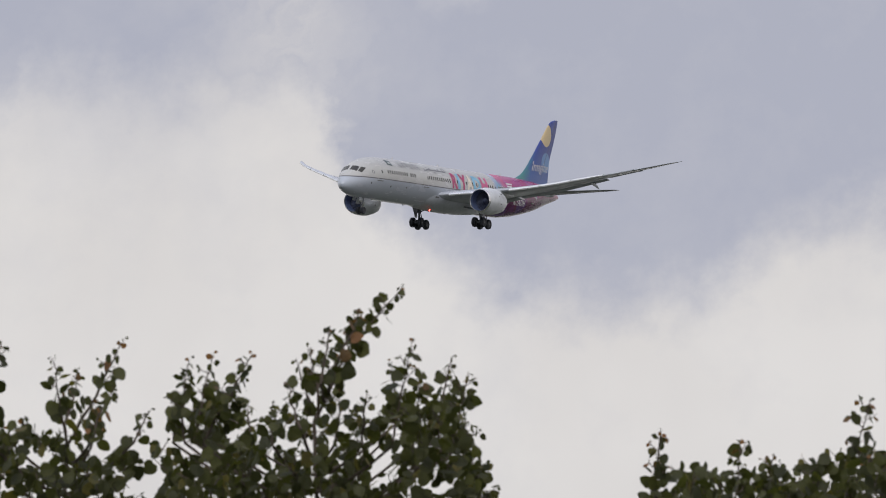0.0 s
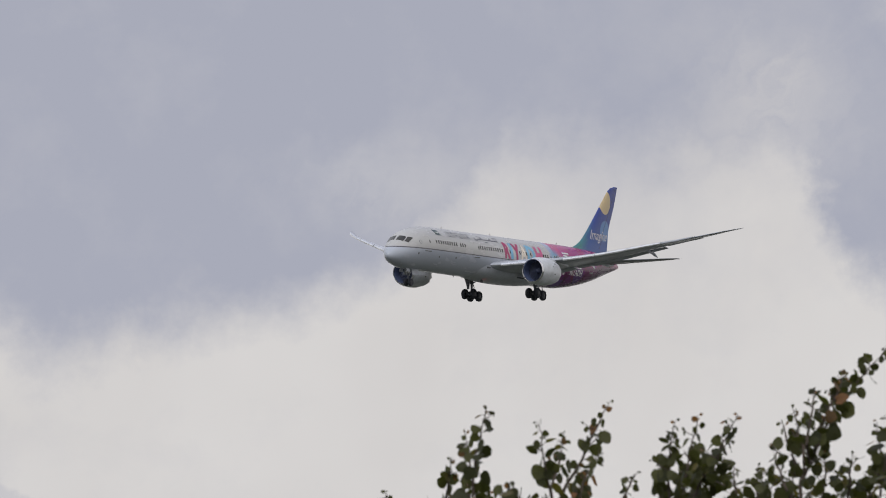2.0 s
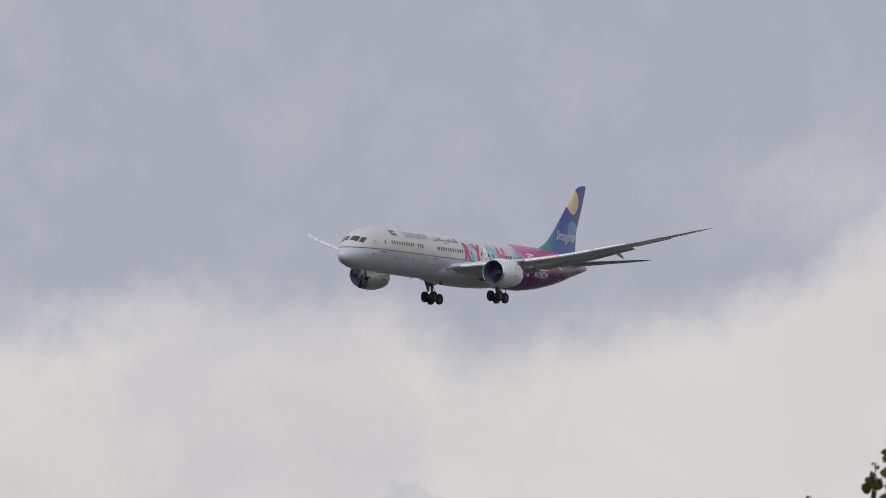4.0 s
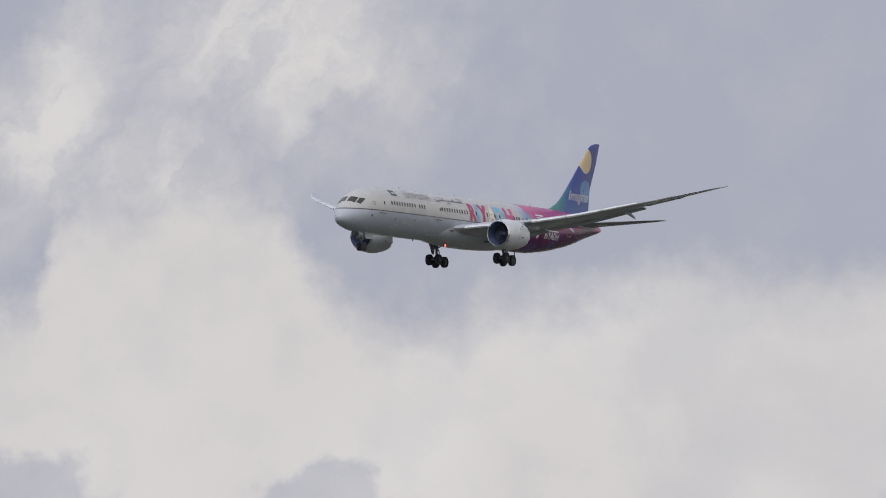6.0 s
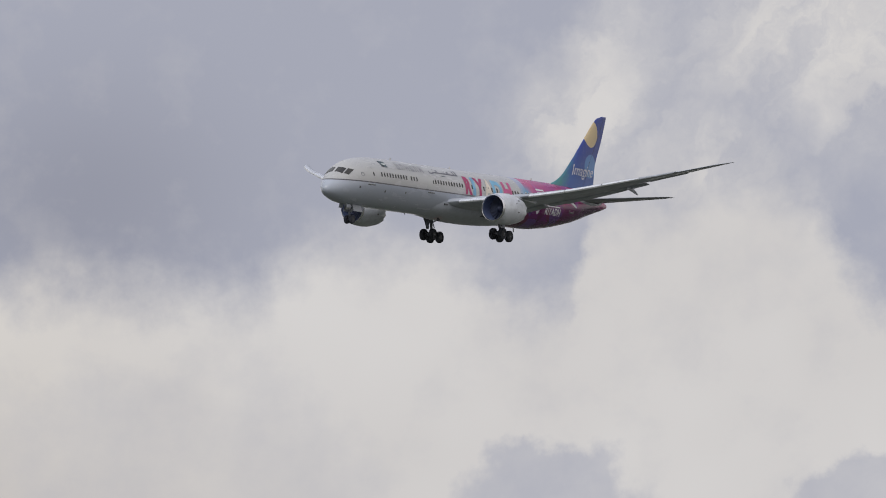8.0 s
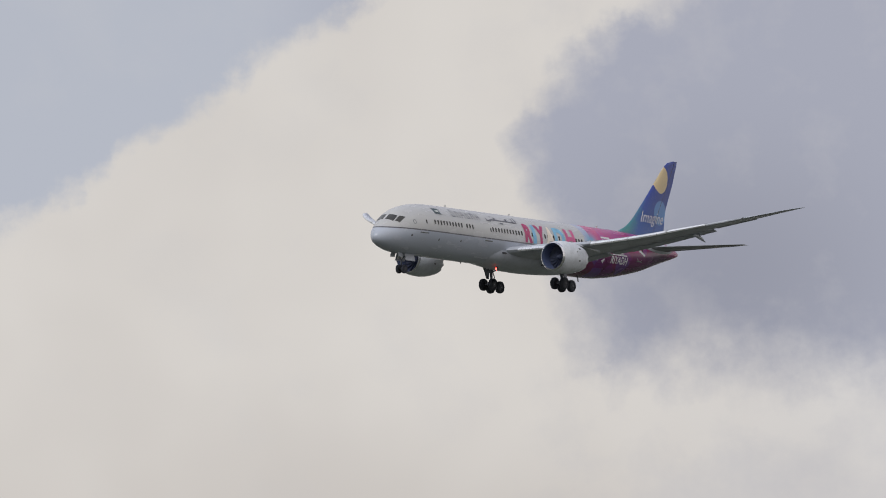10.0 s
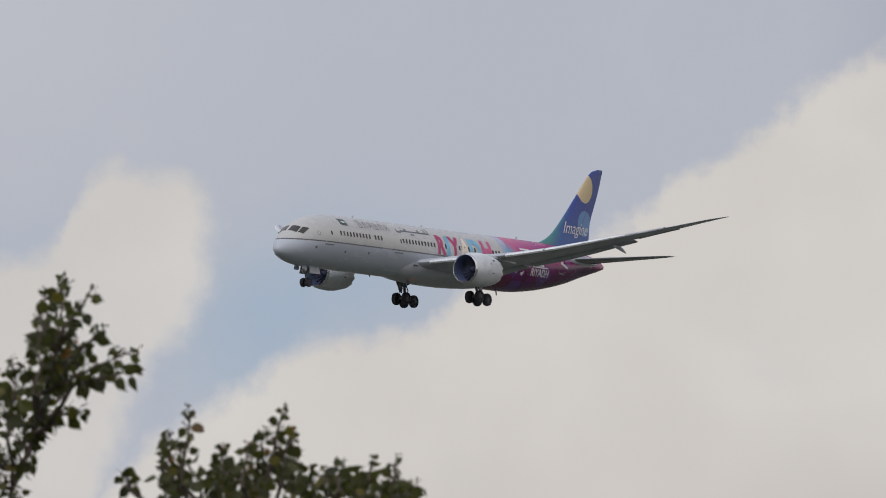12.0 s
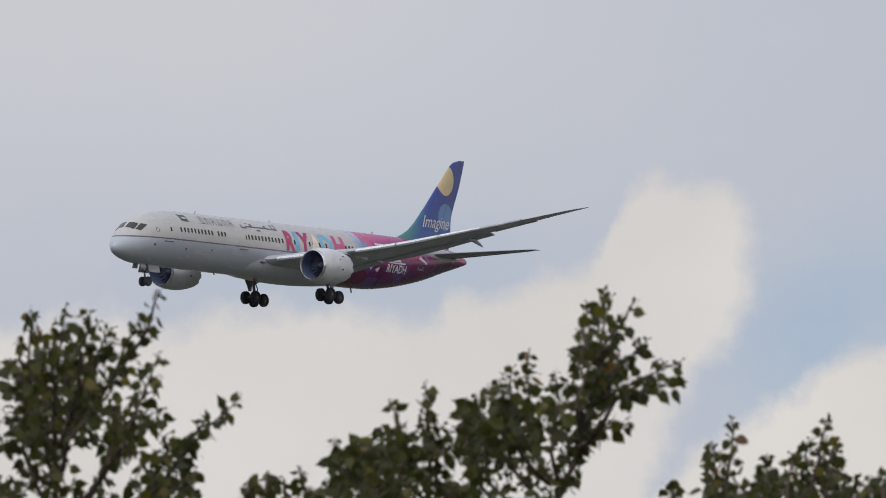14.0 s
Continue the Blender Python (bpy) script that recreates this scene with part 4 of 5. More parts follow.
    for side in (-1, 1):
        bm = bmesh.new()
        box(bm, (22.6, side * 2.66, -1.62), (0.8, 0.16, 0.2), None, 0.04)
        part("air_inlet", bm, SEAM, hull, "dark ram-air inlet at the wing root")
    return root


def quad(bm, side, corners):
    """A pane on the hull between four (x, degrees from the top) corners, cut fine so that it follows the hull."""
    a, b, c, d = [Vector((x, t)) for x, t in corners]
    n = 6
    vs = {}
    for layer, off in ((0, 0.03), (1, -0.03)):
        for i in range(n + 1):
            for j in range(n + 1):
                s, t = i / n, j / n
                p = (a.lerp(b, t)).lerp(d.lerp(c, t), s)
                q = skin(p.x, radians(p.y), off)
                vs[layer, i, j] = bm.verts.new((q.x, q.y if side < 0 else -q.y, q.z))
    for i in range(n):
        for j in range(n):
            bm.faces.new([vs[0, i, j], vs[0, i + 1, j], vs[0, i + 1, j + 1], vs[0, i, j + 1]])
    for i in range(n):
        for e in (0, n):
            bm.faces.new([vs[0, i, e], vs[0, i + 1, e], vs[1, i + 1, e], vs[1, i, e]])
            bm.faces.new([vs[0, e, i], vs[0, e, i + 1], vs[1, e, i + 1], vs[1, e, i]])


def make_beacon(root):
    """A flashing lamp under the belly: a dark drum with one glowing window, turned with an added shield to blink."""
    bm = bmesh.new()
    turned(bm, [(-0.02, 0.03), (-0.02, 0.15), (0.06, 0.16), (0.06, 0.03)], (0, 0, 0), "y", 20, close=True)
    bmesh.ops.rotate(bm, cent=(0, 0, 0), matrix=Matrix.Rotation(radians(90), 3, "X"), verts=bm.verts)
    drum = part("beacon", bm, SEAM, root, "red anti-collision beacon, turned so that it flashes")
    bm = bmesh.new()
    rings = []
    for k in range(9):
        a = radians(-34 + 8.5 * k)
        rings.append([Vector((r * math.cos(a), r * math.sin(a), z)) for r, z in ((0.05, -0.02), (0.13, -0.02), (0.14, -0.16), (0.10, -0.26), (0.04, -0.28))])
    loft(bm, rings)
    # added shield, hides the glow for most of each turn
    shield = bmesh.new()
    loft(shield, [[Vector((r * math.cos(a), r * math.sin(a), z)) for r, z in ((0.03, -0.02), (0.20, -0.02), (0.21, -0.18), (0.15, -0.31), (0.03, -0.34))] for a in [radians(40 + 10 * k) for k in range(29)]])
    part("beacon_shield", shield, SEAM, drum)
    part("beacon_window", bm, BEACON, drum, "glowing red window")
    return drum


airliner = make_aircraft()
BEACON_LAMP = make_beacon(airliner)


# ---- ground ----
bm = bmesh.new()
N = 24
vs = [[bm.verts.new(((i / N - 0.5) * 9000, (j / N - 0.5) * 9000, 0)) for j in range(N + 1)] for i in range(N + 1)]
for i in range(N):
    for j in range(N):
        bm.faces.new((vs[i][j], vs[i + 1][j], vs[i + 1][j + 1], vs[i][j + 1]))
ground = link("ground", bm, GRASS, None)
tagged(ground, "flat grassland reaching to the horizon", "ground", kind="structure")


# ---- trees: crowns whose shoots reach up into the view ----
def leaf_mesh(mat, rng, wide=1.0, point=0.0):
    """A round-ovate leaf, creased along the middle, hanging down from its stalk, about 1 long."""
    bm = bmesh.new()
    rim_line = [(0.30, 0.02), (0.50, -0.22), (0.52, -0.48), (0.38 - 0.06 * point, -0.74), (0.17 - 0.08 * point, -0.93)]
    end = -1.02 - 0.2 * point
    mid = [bm.verts.new((0, -0.05 * math.sin(3 * z), z)) for z in (0.0, -0.35, -0.7, end)]
    curl, twist = rng.uniform(0.02, 0.30), rng.uniform(-0.12, 0.12)
    for s in (-1, 1):
        rim = [bm.verts.new((s * x * wide, (curl + s * twist) * x + rng.uniform(-.03, .03), z + rng.uniform(-.03, .03))) for x, z in rim_line]
        bm.faces.new((mid[0], rim[0], rim[1]))
        bm.faces.new((mid[0], rim[1], rim[2], mid[1]))
        bm.faces.new((mid[1], rim[2], rim[3], mid[2]))
        bm.faces.new((mid[2], rim[3], rim[4], mid[3]))
    bm.normal_update()
    me = bpy.data.meshes.new("leaf")
    bm.to_mesh(me)
    bm.free()
    me.materials.append(mat)
    return me


rng = random.Random(5)
ROUND = [leaf_mesh(LEAF, rng) for _ in range(6)]
OVATE = [leaf_mesh(LEAF, rng, 0.86, 0.8) for _ in range(6)]
BRONZE = [leaf_mesh(LEAF_RED, rng) for _ in range(3)]


def spot(u, v, near=0.0, far=100.0):
    """A place in the tree belt from sky-map units."""
    az, d = u / UNIT, far + near
    return Vector((math.sin(az) * d, math.cos(az) * d, EYE[2] + d * math.tan(radians(4.2) - v / UNIT)))


def height_at(line, x):
    """Straight reading of a line of (x, y) points; None beyond its ends."""
    for (xa, ya), (xb, yb) in zip(line, line[1:]):
        if xa <= x <= xb:
            return ya + (yb - ya) * (x - xa) / max(xb - xa, 1e-6)
    return None


def make_tree(label, trunk_u, shoots, mass, seed, far=100.0, leaf=0.245, shapes=None, tips=0.6, holes=0.0, deep=0.5, young=0.6, under=0.6, group="roadside trees"):
    """shoots: (u, v of the tip, u, v of the foot, reach of the side twigs, fullness); mass: the line under which leaves close up. All in sky-map units."""
    rng = random.Random(seed)
    unit = far / UNIT
    base = spot(trunk_u, 0, rng.uniform(-0.6, 0.6), far)
    base.z = 0
    root = tagged(new("tree"), label, "tree", group)
    root.location = base
    inv = Matrix.Translation(-base)
    crown_z = max(spot(s[0], s[1], 0, far).z for s in shoots)
    fork = Vector((base.x + rng.uniform(-.2, .2), base.y, crown_z * 0.45))
    bm = bmesh.new()
    pts = [Vector((base.x, base.y, -0.1)), Vector((base.x + 0.05, base.y, 1.2)), Vector((base.x - 0.04, base.y + 0.05, crown_z * 0.3)), fork, fork + Vector((0.1, 0, crown_z * 0.25))]
    tube(bm, [inv @ p for p in pts], [0.17, 0.13, 0.11, 0.09, 0.05], 12)
    part("trunk", bm, BARK, root, "grey-brown tapered trunk")
    places = []

    def hang(limb, p, way, size, bronze):
        """One leaf on a short stalk that leaves the stem at p."""
        stalk = way * size * rng.uniform(0.25, 0.6)
        q = p + stalk
        if limb is not None:
            tube(limb, [inv @ p, inv @ (p + stalk * 0.6 + Vector((0, 0, 0.1 * size))), inv @ q], [0.0016, 0.0013, 0.001], 3)
        fall = (way * rng.uniform(0.3, 1.0) + Vector((rng.gauss(0, .3), rng.gauss(0, .3), rng.uniform(-1.0, 0.15)))).normalized()
        z = -fall
        x = Vector((rng.gauss(0, 1), rng.gauss(0, 1), rng.gauss(0, 0.5))).cross(z).normalized()
        y = z.cross(x)
        m = Matrix((x, y, z)).transposed().to_4x4()
        kind = BRONZE[rng.randrange(3)] if rng.random() < bronze else shapes[rng.randrange(len(shapes))]
        places.append((kind, Matrix.Translation(inv @ q) @ m @ Matrix.Diagonal((size * rng.uniform(.8, 1.1), size, size, 1))))

    def leafy(limb, line, young, full):
        """Leaves by turns round a stem; line runs from the tip down, young is how far the small leaves reach."""
        turn, gone, due = rng.uniform(0, 6.28), 0.0, 0.0
        for a, b in zip(line, line[1:]):
            step = (b - a).length
            axis = (a - b).normalized()
            side = axis.orthogonal().normalized()
            other = axis.cross(side)
            while due < gone + step:
                p = a.lerp(b, (due - gone) / step)
                f = min(1.0, 0.26 + 0.74 * due / young)
                turn += 2.4 + rng.gauss(0, 0.3)
                way = (side * math.cos(turn) + other * math.sin(turn) + axis * rng.uniform(0.1, 0.9)).normalized()
                if rng.random() < full:
                    hang(limb, p, way, leaf * unit * f * rng.uniform(0.75, 1.15), tips if f < 0.55 else 0.16 * tips if f < 0.9 else 0.02)
                due += leaf * unit * (0.18 + 0.22 * f)
            gone += step

    stem = []
    for u, v, fu, fv, reach, full in shoots:
        near = rng.uniform(-deep, deep)
        tip, foot = spot(u, v, near, far), spot(fu, fv, near + rng.uniform(-.2, .2), far)
        length = (tip - foot).length
        n = max(5, int(length / 0.05))
        bend = rng.uniform(-0.06, 0.06) * length
        line = [tip.lerp(foot, k / n) + Vector((bend * math.sin(math.pi * k / n) + rng.gauss(0, .004), 0, rng.gauss(0, .003))) for k in range(n + 1)]
        limb = bmesh.new()
        if not stem:
            # the leader runs down to the fork of the trunk
            start = Vector((fork.x, fork.y, min(fork.z + 0.6, foot.z - 0.3)))
            low = [fork, start.lerp(foot, 0.4) + Vector((rng.uniform(-.15, .15), rng.uniform(-.2, .2), 0.1)), start.lerp(foot, 0.75)]
            rad = [0.03, 0.018, 0.012, 0.0075] + [0.0066 * (k / n) ** 0.7 + 0.0012 for k in range(n - 1, 0, -1)] + [0.0010]
            stem = [a.lerp(b, k / 12) for a, b in zip(low + [foot], low[1:] + [foot, tip][:1]) for k in range(12)] + line[::-1]
        else:
            # the others spring from the leader, lower down
            spring = [p for p in stem if p.z < foot.z - 0.55 * abs(p.x - foot.x)] or stem[:1]
            joint = spring[-1]
            low = [joint, joint.lerp(foot, 0.35) + Vector((0, 0, -0.03)), joint.lerp(foot, 0.7) + Vector((0, 0, -0.02))]
            rad = [0.0075, 0.0068, 0.0062, 0.0056] + [0.0050 * (k / n) ** 0.7 + 0.0011 for k in range(n - 1, 0, -1)] + [0.0010]
        tube(limb, [inv @ p for p in low + [foot] + line[-2:0:-1] + [tip]], rad, 6)
        leafy(limb, line, young * unit, 1.0)
        # side twigs, longer towards the foot
        d = 0.22 * unit
        side = rng.choice((-1, 1))
        while d < length:
            k = d / length * n
            p = line[int(k)].lerp(line[min(int(k) + 1, n)], k - int(k))
            side = -side
            if rng.random() < full:
                a = rng.gauss(0, 0.7)
                out = Vector((side * math.cos(a), math.sin(a), rng.uniform(0.25, 1.3))).normalized()
                q = p + out * reach * unit * rng.uniform(0.5, 1.3) * min(1.0, 0.45 + d / unit * 0.6)
                tube(limb, [inv @ p, inv @ (p.lerp(q, 0.55) - Vector((0, 0, 0.006))), inv @ q], [0.0032, 0.0024, 0.0012], 4)
                leafy(limb, [q, q.lerp(p, 0.5), q.lerp(p, 0.85)], 0.22 * unit, 0.9)
            d += unit * rng.uniform(0.16, 0.30) / (0.4 + full)
        part("limb", limb, TWIG, root)
    # sprays that close the crown under its outline, with gaps left between them
    lo, hi = mass[0][0], mass[-1][0]
    bottom = max(p[1] for p in mass) + under
    tries = int((hi - lo) * (1.6 + under) * 42)
    sprays = bmesh.new()
    for _ in range(tries):
        u = rng.uniform(lo, hi)
        top = height_at(mass, u)
        v = rng.uniform(top + 0.05, max(top + 0.3, bottom))
        gap = noise.noise(Vector((u * 1.5, v * 1.5, seed))) + 0.5 * noise.noise(Vector((u * 3.4, v * 3.4, seed + 7)))
        if gap < holes - 0.25 * min(1.0, (v - top) / 1.5):
            continue
        p = spot(u, v, rng.uniform(-deep, deep) * 1.6, far)
        a = rng.uniform(0, 6.28)
        q = p + Vector((math.cos(a) * 0.6, math.sin(a), rng.uniform(0.2, 1.1))).normalized() * unit * rng.uniform(0.15, 0.4)
        tube(sprays, [inv @ p, inv @ p.lerp(q, 0.5), inv @ q], [0.003, 0.0022, 0.0012], 3)
        leafy(None, [q, q.lerp(p, 0.5), p], 0.12 * unit, 0.95)
    tagged(part("twig_mass", sprays, TWIG, root), "fine brown twigs inside the crown", kind="stuff")
    # the leaves that stand free against the sky are single, the rest one mass
    order = sorted(range(len(places)), key=lambda i: -places[i][1].translation.z)
    for i in order[:300]:
        me, m = places[i]
        o = new("leaf", me)
        o.parent = root
        o.matrix_basis = m
    verts, faces = [], []
    forms = {me.name: ([w.co.copy() for w in me.vertices], [tuple(f.vertices) for f in me.polygons]) for me in shapes + BRONZE}

    def stamp(m, me):
        s = forms[me.name]
        o = len(verts)
        verts.extend([tuple(m @ c) for c in s[0]])
        faces.extend([tuple(o + i for i in f) for f in s[1]])

    for i in order[300:]:
        stamp(places[i][1], places[i][0])
    # lower crown, below the shoots
    us = [s[0] for s in shoots]
    left, right = spot(min(us), 0, 0, far), spot(max(us), 0, 0, far)
    wide = max(1.2, (right - left).length * 0.5 + 0.3)
    cx, cy = (left.x + right.x) / 2, (left.y + right.y) / 2
    low = spot(0, bottom + 0.3, 0, far).z
    for _ in range(220):
        a, r, h = rng.uniform(0, math.tau), math.sqrt(rng.random()), rng.random()
        k = math.sin(math.pi * (0.12 + 0.6 * h)) * r * wide
        c = Vector((cx + k * math.cos(a), cy + min(k, 1.6) * math.sin(a), 1.9 + (low - 2.1) * h))
        for _ in range(16):
            q = c + Vector((rng.gauss(0, .09), rng.gauss(0, .15), rng.gauss(0, .09)))
            size = leaf * unit * rng.uniform(0.8, 1.25)
            stamp(Matrix.Translation(inv @ q) @ Euler((rng.gauss(0, .6), rng.gauss(0, .6), rng.uniform(0, 6.28))).to_matrix().to_4x4() @ Matrix.Diagonal((size, size, size, 1)), shapes[rng.randrange(len(shapes))])
    me = bpy.data.meshes.new("crown")
    me.from_pydata(verts, [], faces)
    me.materials.append(LEAF_MASS)
    crown = new("crown", me)
    crown.parent = root
    tagged(crown, "mass of small green leaves", kind="stuff")
    return root


# tip u, tip v, foot u, foot v, twig reach, fullness
make_tree("slim green tree with rounded leaves and bronze shoot tips", 24.6, [
    (26.42, 3.09, 25.43, 4.98, 0.26, 0.45), (24.23, 3.16, 23.97, 4.93, 0.24, 0.6), (25.12, 3.43, 25.4, 4.93, 0.2, 0.35), (25.58, 3.65, 25.37, 4.63, 0.16, 0.6),
    (26.91, 4.33, 26.6, 4.93, 0.12, 0.3), (23.61, 4.11, 23.48, 4.93, 0.2, 0.7), (22.44, 4.69, 22.44, 5.03, 0.12, 0.4), (24.64, 4.53, 24.49, 5.03, 0.25, 0.7),
    (25.94, 4.33, 25.84, 5.03, 0.3, 0.7), (23.84, 3.63, 23.9, 4.93, 0.25, 0.5), (26.24, 3.93, 25.84, 4.93, 0.25, 0.6)],
    [(23.23, 4.98), (23.64, 4.83), (24.24, 4.78), (25.14, 4.88), (26.14, 4.83), (26.54, 4.98)], 11, shapes=ROUND, tips=0.3, holes=0.1, under=2.2)
make_tree("leafy green tree with one tall leaning leader and bronze tips", 30.2, [
    (31.35, 2.09, 29.79, 4.54, 0.3, 0.75), (27.57, 3.43, 27.5, 4.93, 0.3, 0.9), (27.97, 3.34, 27.68, 4.93, 0.3, 0.8), (28.68, 3.32, 27.81, 4.93, 0.3, 0.9),
    (30.57, 2.52, 30.05, 3.64, 0.22, 0.6), (30.05, 2.84, 29.9, 3.84, 0.28, 0.6), (29.65, 3.19, 29.85, 4.04, 0.25, 0.6), (29.45, 3.41, 29.79, 4.31, 0.14, 0.2),
    (29.3, 3.84, 29.55, 4.64, 0.2, 0.6), (31.52, 3.04, 31.18, 4.94, 0.28, 0.7), (32.24, 3.32, 32.01, 4.94, 0.3, 0.8), (32.54, 3.64, 32.14, 4.94, 0.35, 0.9),
    (30.72, 4, 30.65, 4.94, 0.35, 0.9), (28.62, 4.19, 28.67, 4.94, 0.3, 0.9), (29.05, 4.19, 29.05, 4.94, 0.3, 0.9), (30.25, 4, 30.15, 4.94, 0.35, 0.9),
    (31.7, 3.64, 31.55, 4.94, 0.35, 0.9), (31.15, 3.44, 31.25, 4.54, 0.3, 0.7), (30.95, 4.34, 30.95, 4.94, 0.4, 1), (29.65, 4.39, 29.65, 4.94, 0.4, 1),
    (28.15, 4.03, 28.04, 4.93, 0.35, 0.9), (32.35, 4.44, 32.25, 5.04, 0.3, 0.9), (27.29, 4.23, 27.29, 4.93, 0.3, 0.8)],
    [(27.09, 4.93), (27.54, 4.18), (28.35, 4.19), (28.54, 4.64), (29.75, 4.69), (30.75, 4.54), (31.65, 4.19), (32.25, 4.14), (32.65, 4.7), (32.8, 5.05)], 12, shapes=ROUND, tips=0.3, holes=0.0, under=2.2)
make_tree("leafy green tree with upright shoots", 37.5, [
    (35.95, 4.6, 35.9, 6.2, 0.35, 0.8), (37.35, 4.8, 37.2, 6.4, 0.4, 0.9), (37.95, 5.0, 37.8, 6.4, 0.4, 0.9), (39.65, 4.0, 39.3, 6.4, 0.4, 0.8),
    (40.25, 4.5, 40.0, 6.4, 0.4, 0.9), (36.55, 5.3, 36.5, 6.4, 0.4, 0.9), (40.85, 5.1, 40.7, 6.4, 0.4, 0.9), (38.7, 5.2, 38.6, 6.4, 0.4, 0.9)],
    [(35.5, 6), (36.2, 5.4), (38.2, 5.4), (39.2, 5.0), (40.5, 4.9), (41.2, 5.8)], 13, shapes=ROUND, tips=0.5, holes=-0.1, under=1.6)
make_tree("dense green tree with many upright leafy shoots", -39.8, [
    (-40.09, -0.09, -40.29, 3.41, 0.36, 1), (-40.7, -0.02, -40.53, 2.11, 0.36, 1), (-39.66, 0.01, -39.98, 1.71, 0.36, 0.95), (-38.43, -0.35, -39.12, 1.02, 0.22, 0.5),
    (-39.12, 1.02, -40.08, 2.31, 0.2, 0.3), (-38.79, 0.14, -39.47, 1.51, 0.24, 0.5), (-39.25, 0.3, -39.78, 1.71, 0.3, 0.7), (-38.44, 0.76, -39.13, 2.42, 0.34, 0.8),
    (-36.98, 1.53, -38.38, 3.02, 0.24, 0.85), (-38.18, 2.28, -38.58, 3.12, 0.28, 0.9), (-37.63, 1.99, -38.08, 2.72, 0.18, 0.6), (-41.07, 0.9, -40.88, 2.5, 0.36, 0.9),
    (-40.42, 0.41, -40.33, 2.11, 0.4, 1), (-39.87, 0.51, -40.03, 2.11, 0.4, 1), (-38.77, 1.42, -39.38, 2.71, 0.34, 0.9), (-41.87, 0.5, -41.79, 3, 0.4, 1),
    (-42.47, 0.09, -42.39, 2.99, 0.4, 1), (-40.98, 1.7, -40.69, 3, 0.4, 1), (-38.72, 1.82, -39.48, 3.01, 0.35, 0.9), (-40.67, 0.9, -40.48, 2.51, 0.4, 1)],
    [(-42.88, 0.89), (-41.67, 0.9), (-40.97, 0.9), (-40.67, 0.41), (-39.77, 0.41), (-39.52, 1.01), (-38.97, 1.22), (-38.42, 1.92), (-38.28, 2.82), (-37.98, 2.52), (-37.78, 3.43)], 14, far=65.0, leaf=0.235, shapes=OVATE, tips=0.12, holes=0.06, young=0.28)
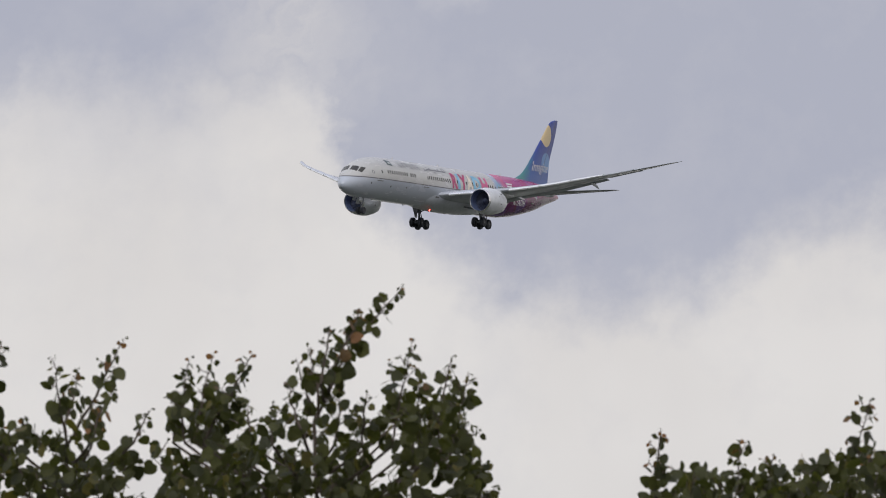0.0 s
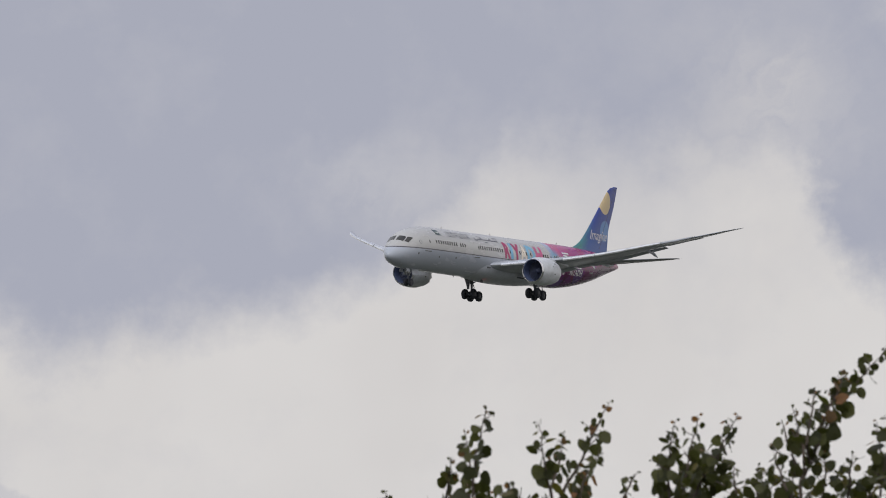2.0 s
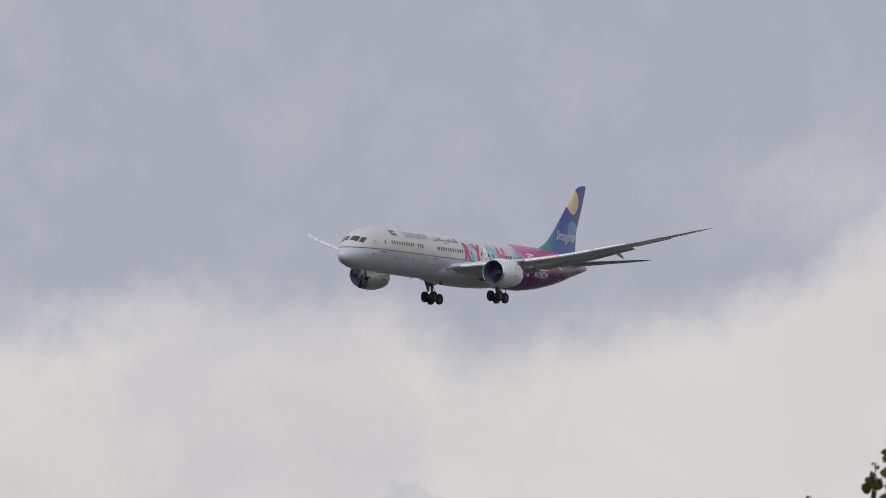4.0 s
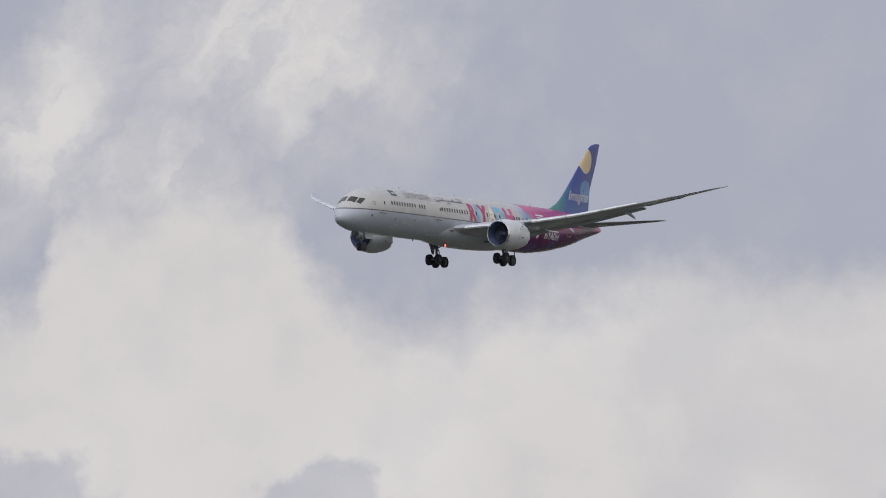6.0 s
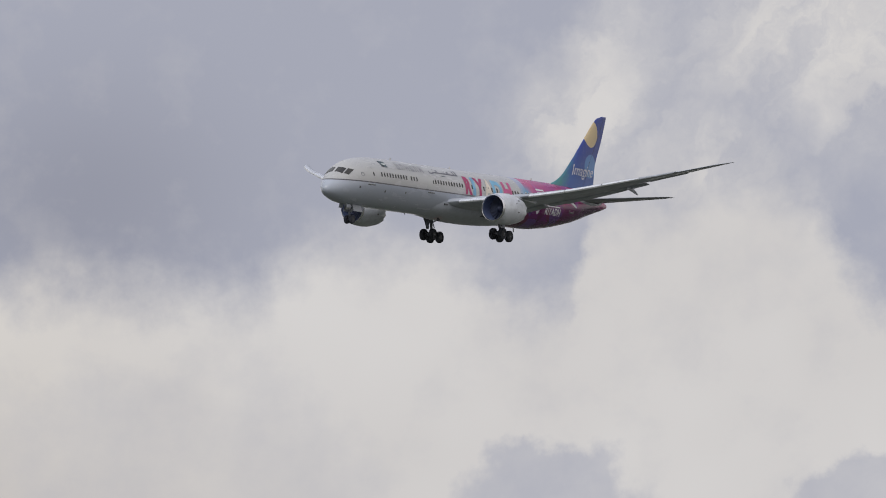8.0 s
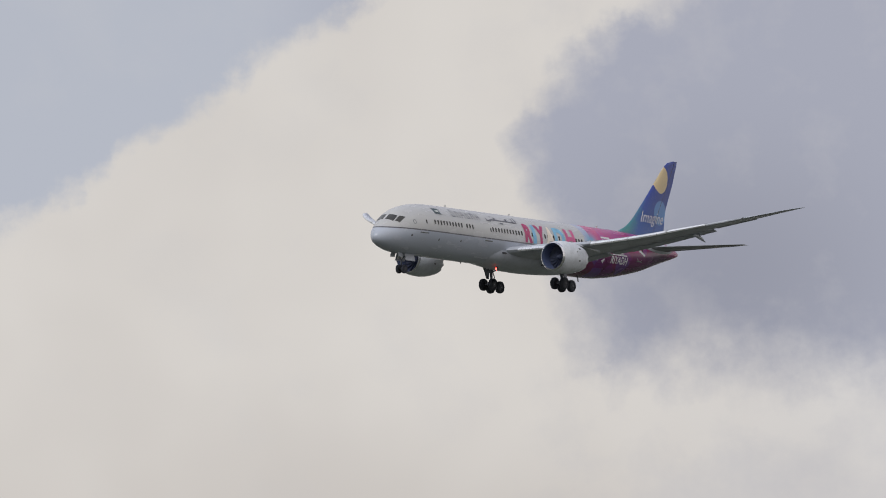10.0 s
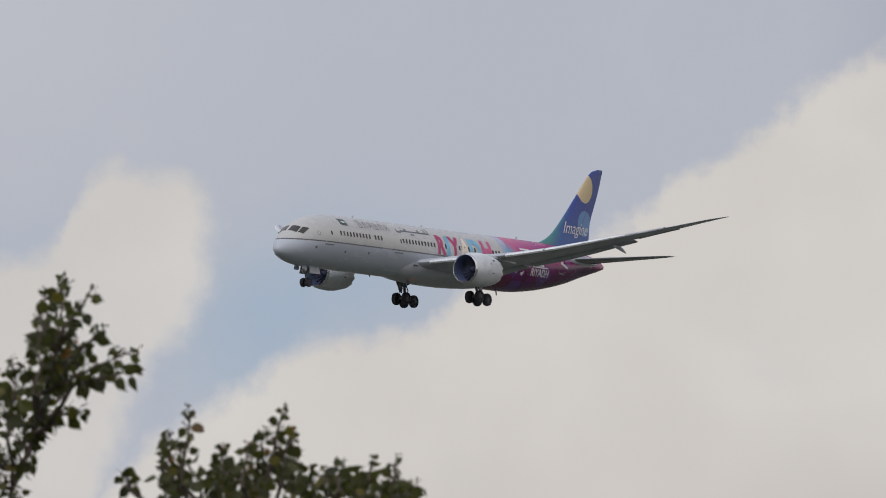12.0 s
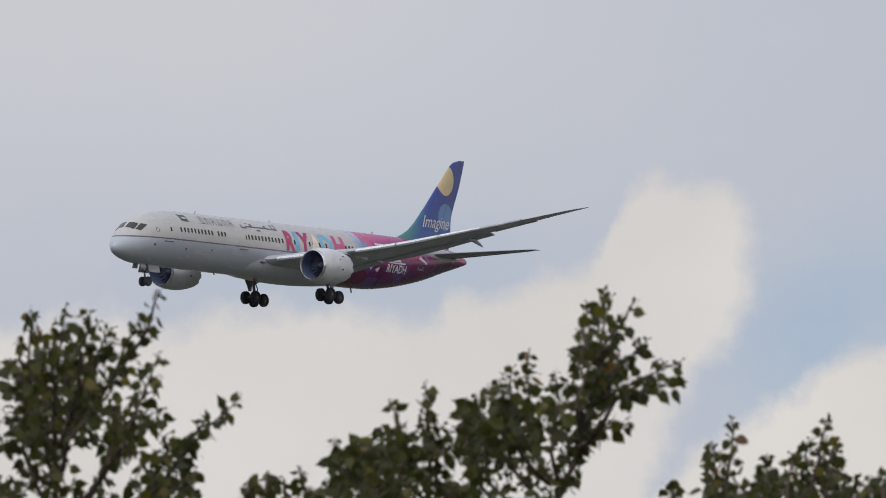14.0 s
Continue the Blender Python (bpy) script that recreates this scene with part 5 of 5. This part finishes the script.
make_tree("broad dense green tree with a tall leafy crest", -32.0, [
    (-30.53, -0.36, -31.42, 3.48, 0.34, 1), (-30.85, -0.07, -30.85, 0.98, 0.24, 0.8), (-29.97, -0.12, -30.65, 0.88, 0.22, 0.75), (-29.78, 0.62, -30.8, 1.48, 0.3, 0.9),
    (-29.2, 0.99, -30.96, 1.83, 0.24, 0.6), (-29.17, 1.35, -30.35, 1.64, 0.24, 0.9), (-30.13, 2.12, -31.06, 2.23, 0.24, 0.8), (-29.55, 1.49, -30.45, 1.68, 0.24, 0.9),
    (-31.87, 0.73, -31.81, 2.57, 0.28, 0.9), (-32.19, 1.06, -32.07, 2.57, 0.3, 1), (-31.45, 1.13, -31.51, 2.58, 0.32, 1), (-32.42, 1.25, -32.27, 2.77, 0.3, 1),
    (-32.82, 1.56, -32.67, 3.07, 0.28, 1), (-33.08, 1.83, -32.87, 3.06, 0.24, 0.9), (-33.76, 1.31, -33.67, 3.06, 0.22, 0.9), (-33.61, 1.91, -33.57, 3.06, 0.26, 0.9),
    (-34.34, 1.62, -34.07, 3.15, 0.24, 0.8), (-35.36, 2.33, -34.78, 3.45, 0.28, 1), (-34.97, 2.47, -34.58, 3.45, 0.32, 1), (-34.37, 2.35, -34.28, 3.45, 0.36, 1),
    (-36.88, 3.05, -36.78, 3.53, 0.2, 0.9), (-36.58, 2.91, -36.48, 3.54, 0.2, 0.9), (-36.28, 2.98, -36.08, 3.54, 0.2, 0.9), (-36.02, 2.78, -35.78, 3.54, 0.22, 0.9),
    (-35.43, 2.84, -35.28, 3.54, 0.22, 0.9), (-30.39, 0.59, -30.8, 1.58, 0.34, 1), (-30.15, 0.99, -30.8, 1.68, 0.3, 1), (-30.95, 0.58, -31.06, 1.78, 0.3, 0.8),
    (-30.66, 2.33, -31.21, 2.58, 0.28, 0.9), (-30.7, 1.13, -31.06, 1.98, 0.36, 1)],
    [(-35.88, 3.39), (-35.37, 2.69), (-35.07, 2.5), (-34.37, 2.2), (-33.87, 2.11), (-33.37, 2.46), (-33.06, 1.91), (-32.56, 1.47), (-31.65, 1.32), (-31.26, 1.88), (-31.11, 2.48), (-31.27, 3.48)], 15, far=65.0, leaf=0.235, shapes=OVATE, tips=0.12, holes=-0.2, young=0.28)
make_tree("smaller green tree with several leafy tips", -27.4, [
    (-26.58, 1.92, -26.9, 3.41, 0.22, 1), (-28.3, 1.99, -28.41, 3.41, 0.2, 0.7), (-28.66, 2.41, -28.56, 3.41, 0.22, 0.8), (-26.89, 2.39, -27.1, 3.41, 0.25, 0.9),
    (-26.4, 2.41, -26.65, 3.41, 0.2, 0.8), (-27.24, 2.63, -27.35, 3.41, 0.28, 0.9), (-28.78, 2.81, -28.81, 3.41, 0.2, 0.8), (-27.7, 2.66, -27.7, 3.41, 0.25, 0.8),
    (-25.53, 2.99, -25.6, 3.51, 0.15, 0.7), (-25.02, 2.87, -25.15, 3.51, 0.12, 0.6), (-24.58, 2.87, -24.75, 3.51, 0.14, 0.7), (-29.41, 3.19, -29.31, 3.51, 0.15, 0.6),
    (-25.8, 3.09, -25.75, 3.51, 0.15, 0.6)],
    [(-28.96, 3.41), (-28.51, 2.91), (-28.11, 3.01), (-27.4, 2.81), (-26.55, 2.71), (-26.3, 3.31), (-25.8, 3.39), (-24.55, 3.35), (-24.4, 3.51)], 16, far=65.0, leaf=0.22, shapes=OVATE, tips=0.12, holes=0.1, young=0.35)


START, SPEED = (232.12, 3306.06, 238.2), (-32.8862, -57.6639, -3.1707)


def motions():
    """The airliner comes in on a straight sinking line, a little steeper at first; its red beacon turns."""
    rows = []
    for j in range(29):
        t = j * 0.5
        k = (t - 7) / 7
        place = Vector(START) + Vector(SPEED) * t
        place.z += place.y * radians(0.004 * max(0.0, 5 - t) ** 2)
        rows.append((t, Matrix.Translation(place) @ pose(0, 0, 0, 1.039, 0.375 + 0.277 * k, 57.696 + 0.611 * k)))
    walk(airliner, rows)
    walk(BEACON_LAMP, [(j * 0.25, pose(23.4, -1.1, -3.2, 0, 0, 212.3 + 251.4 * (j * 0.25 - 1.55))) for j in range(57)])


motions()
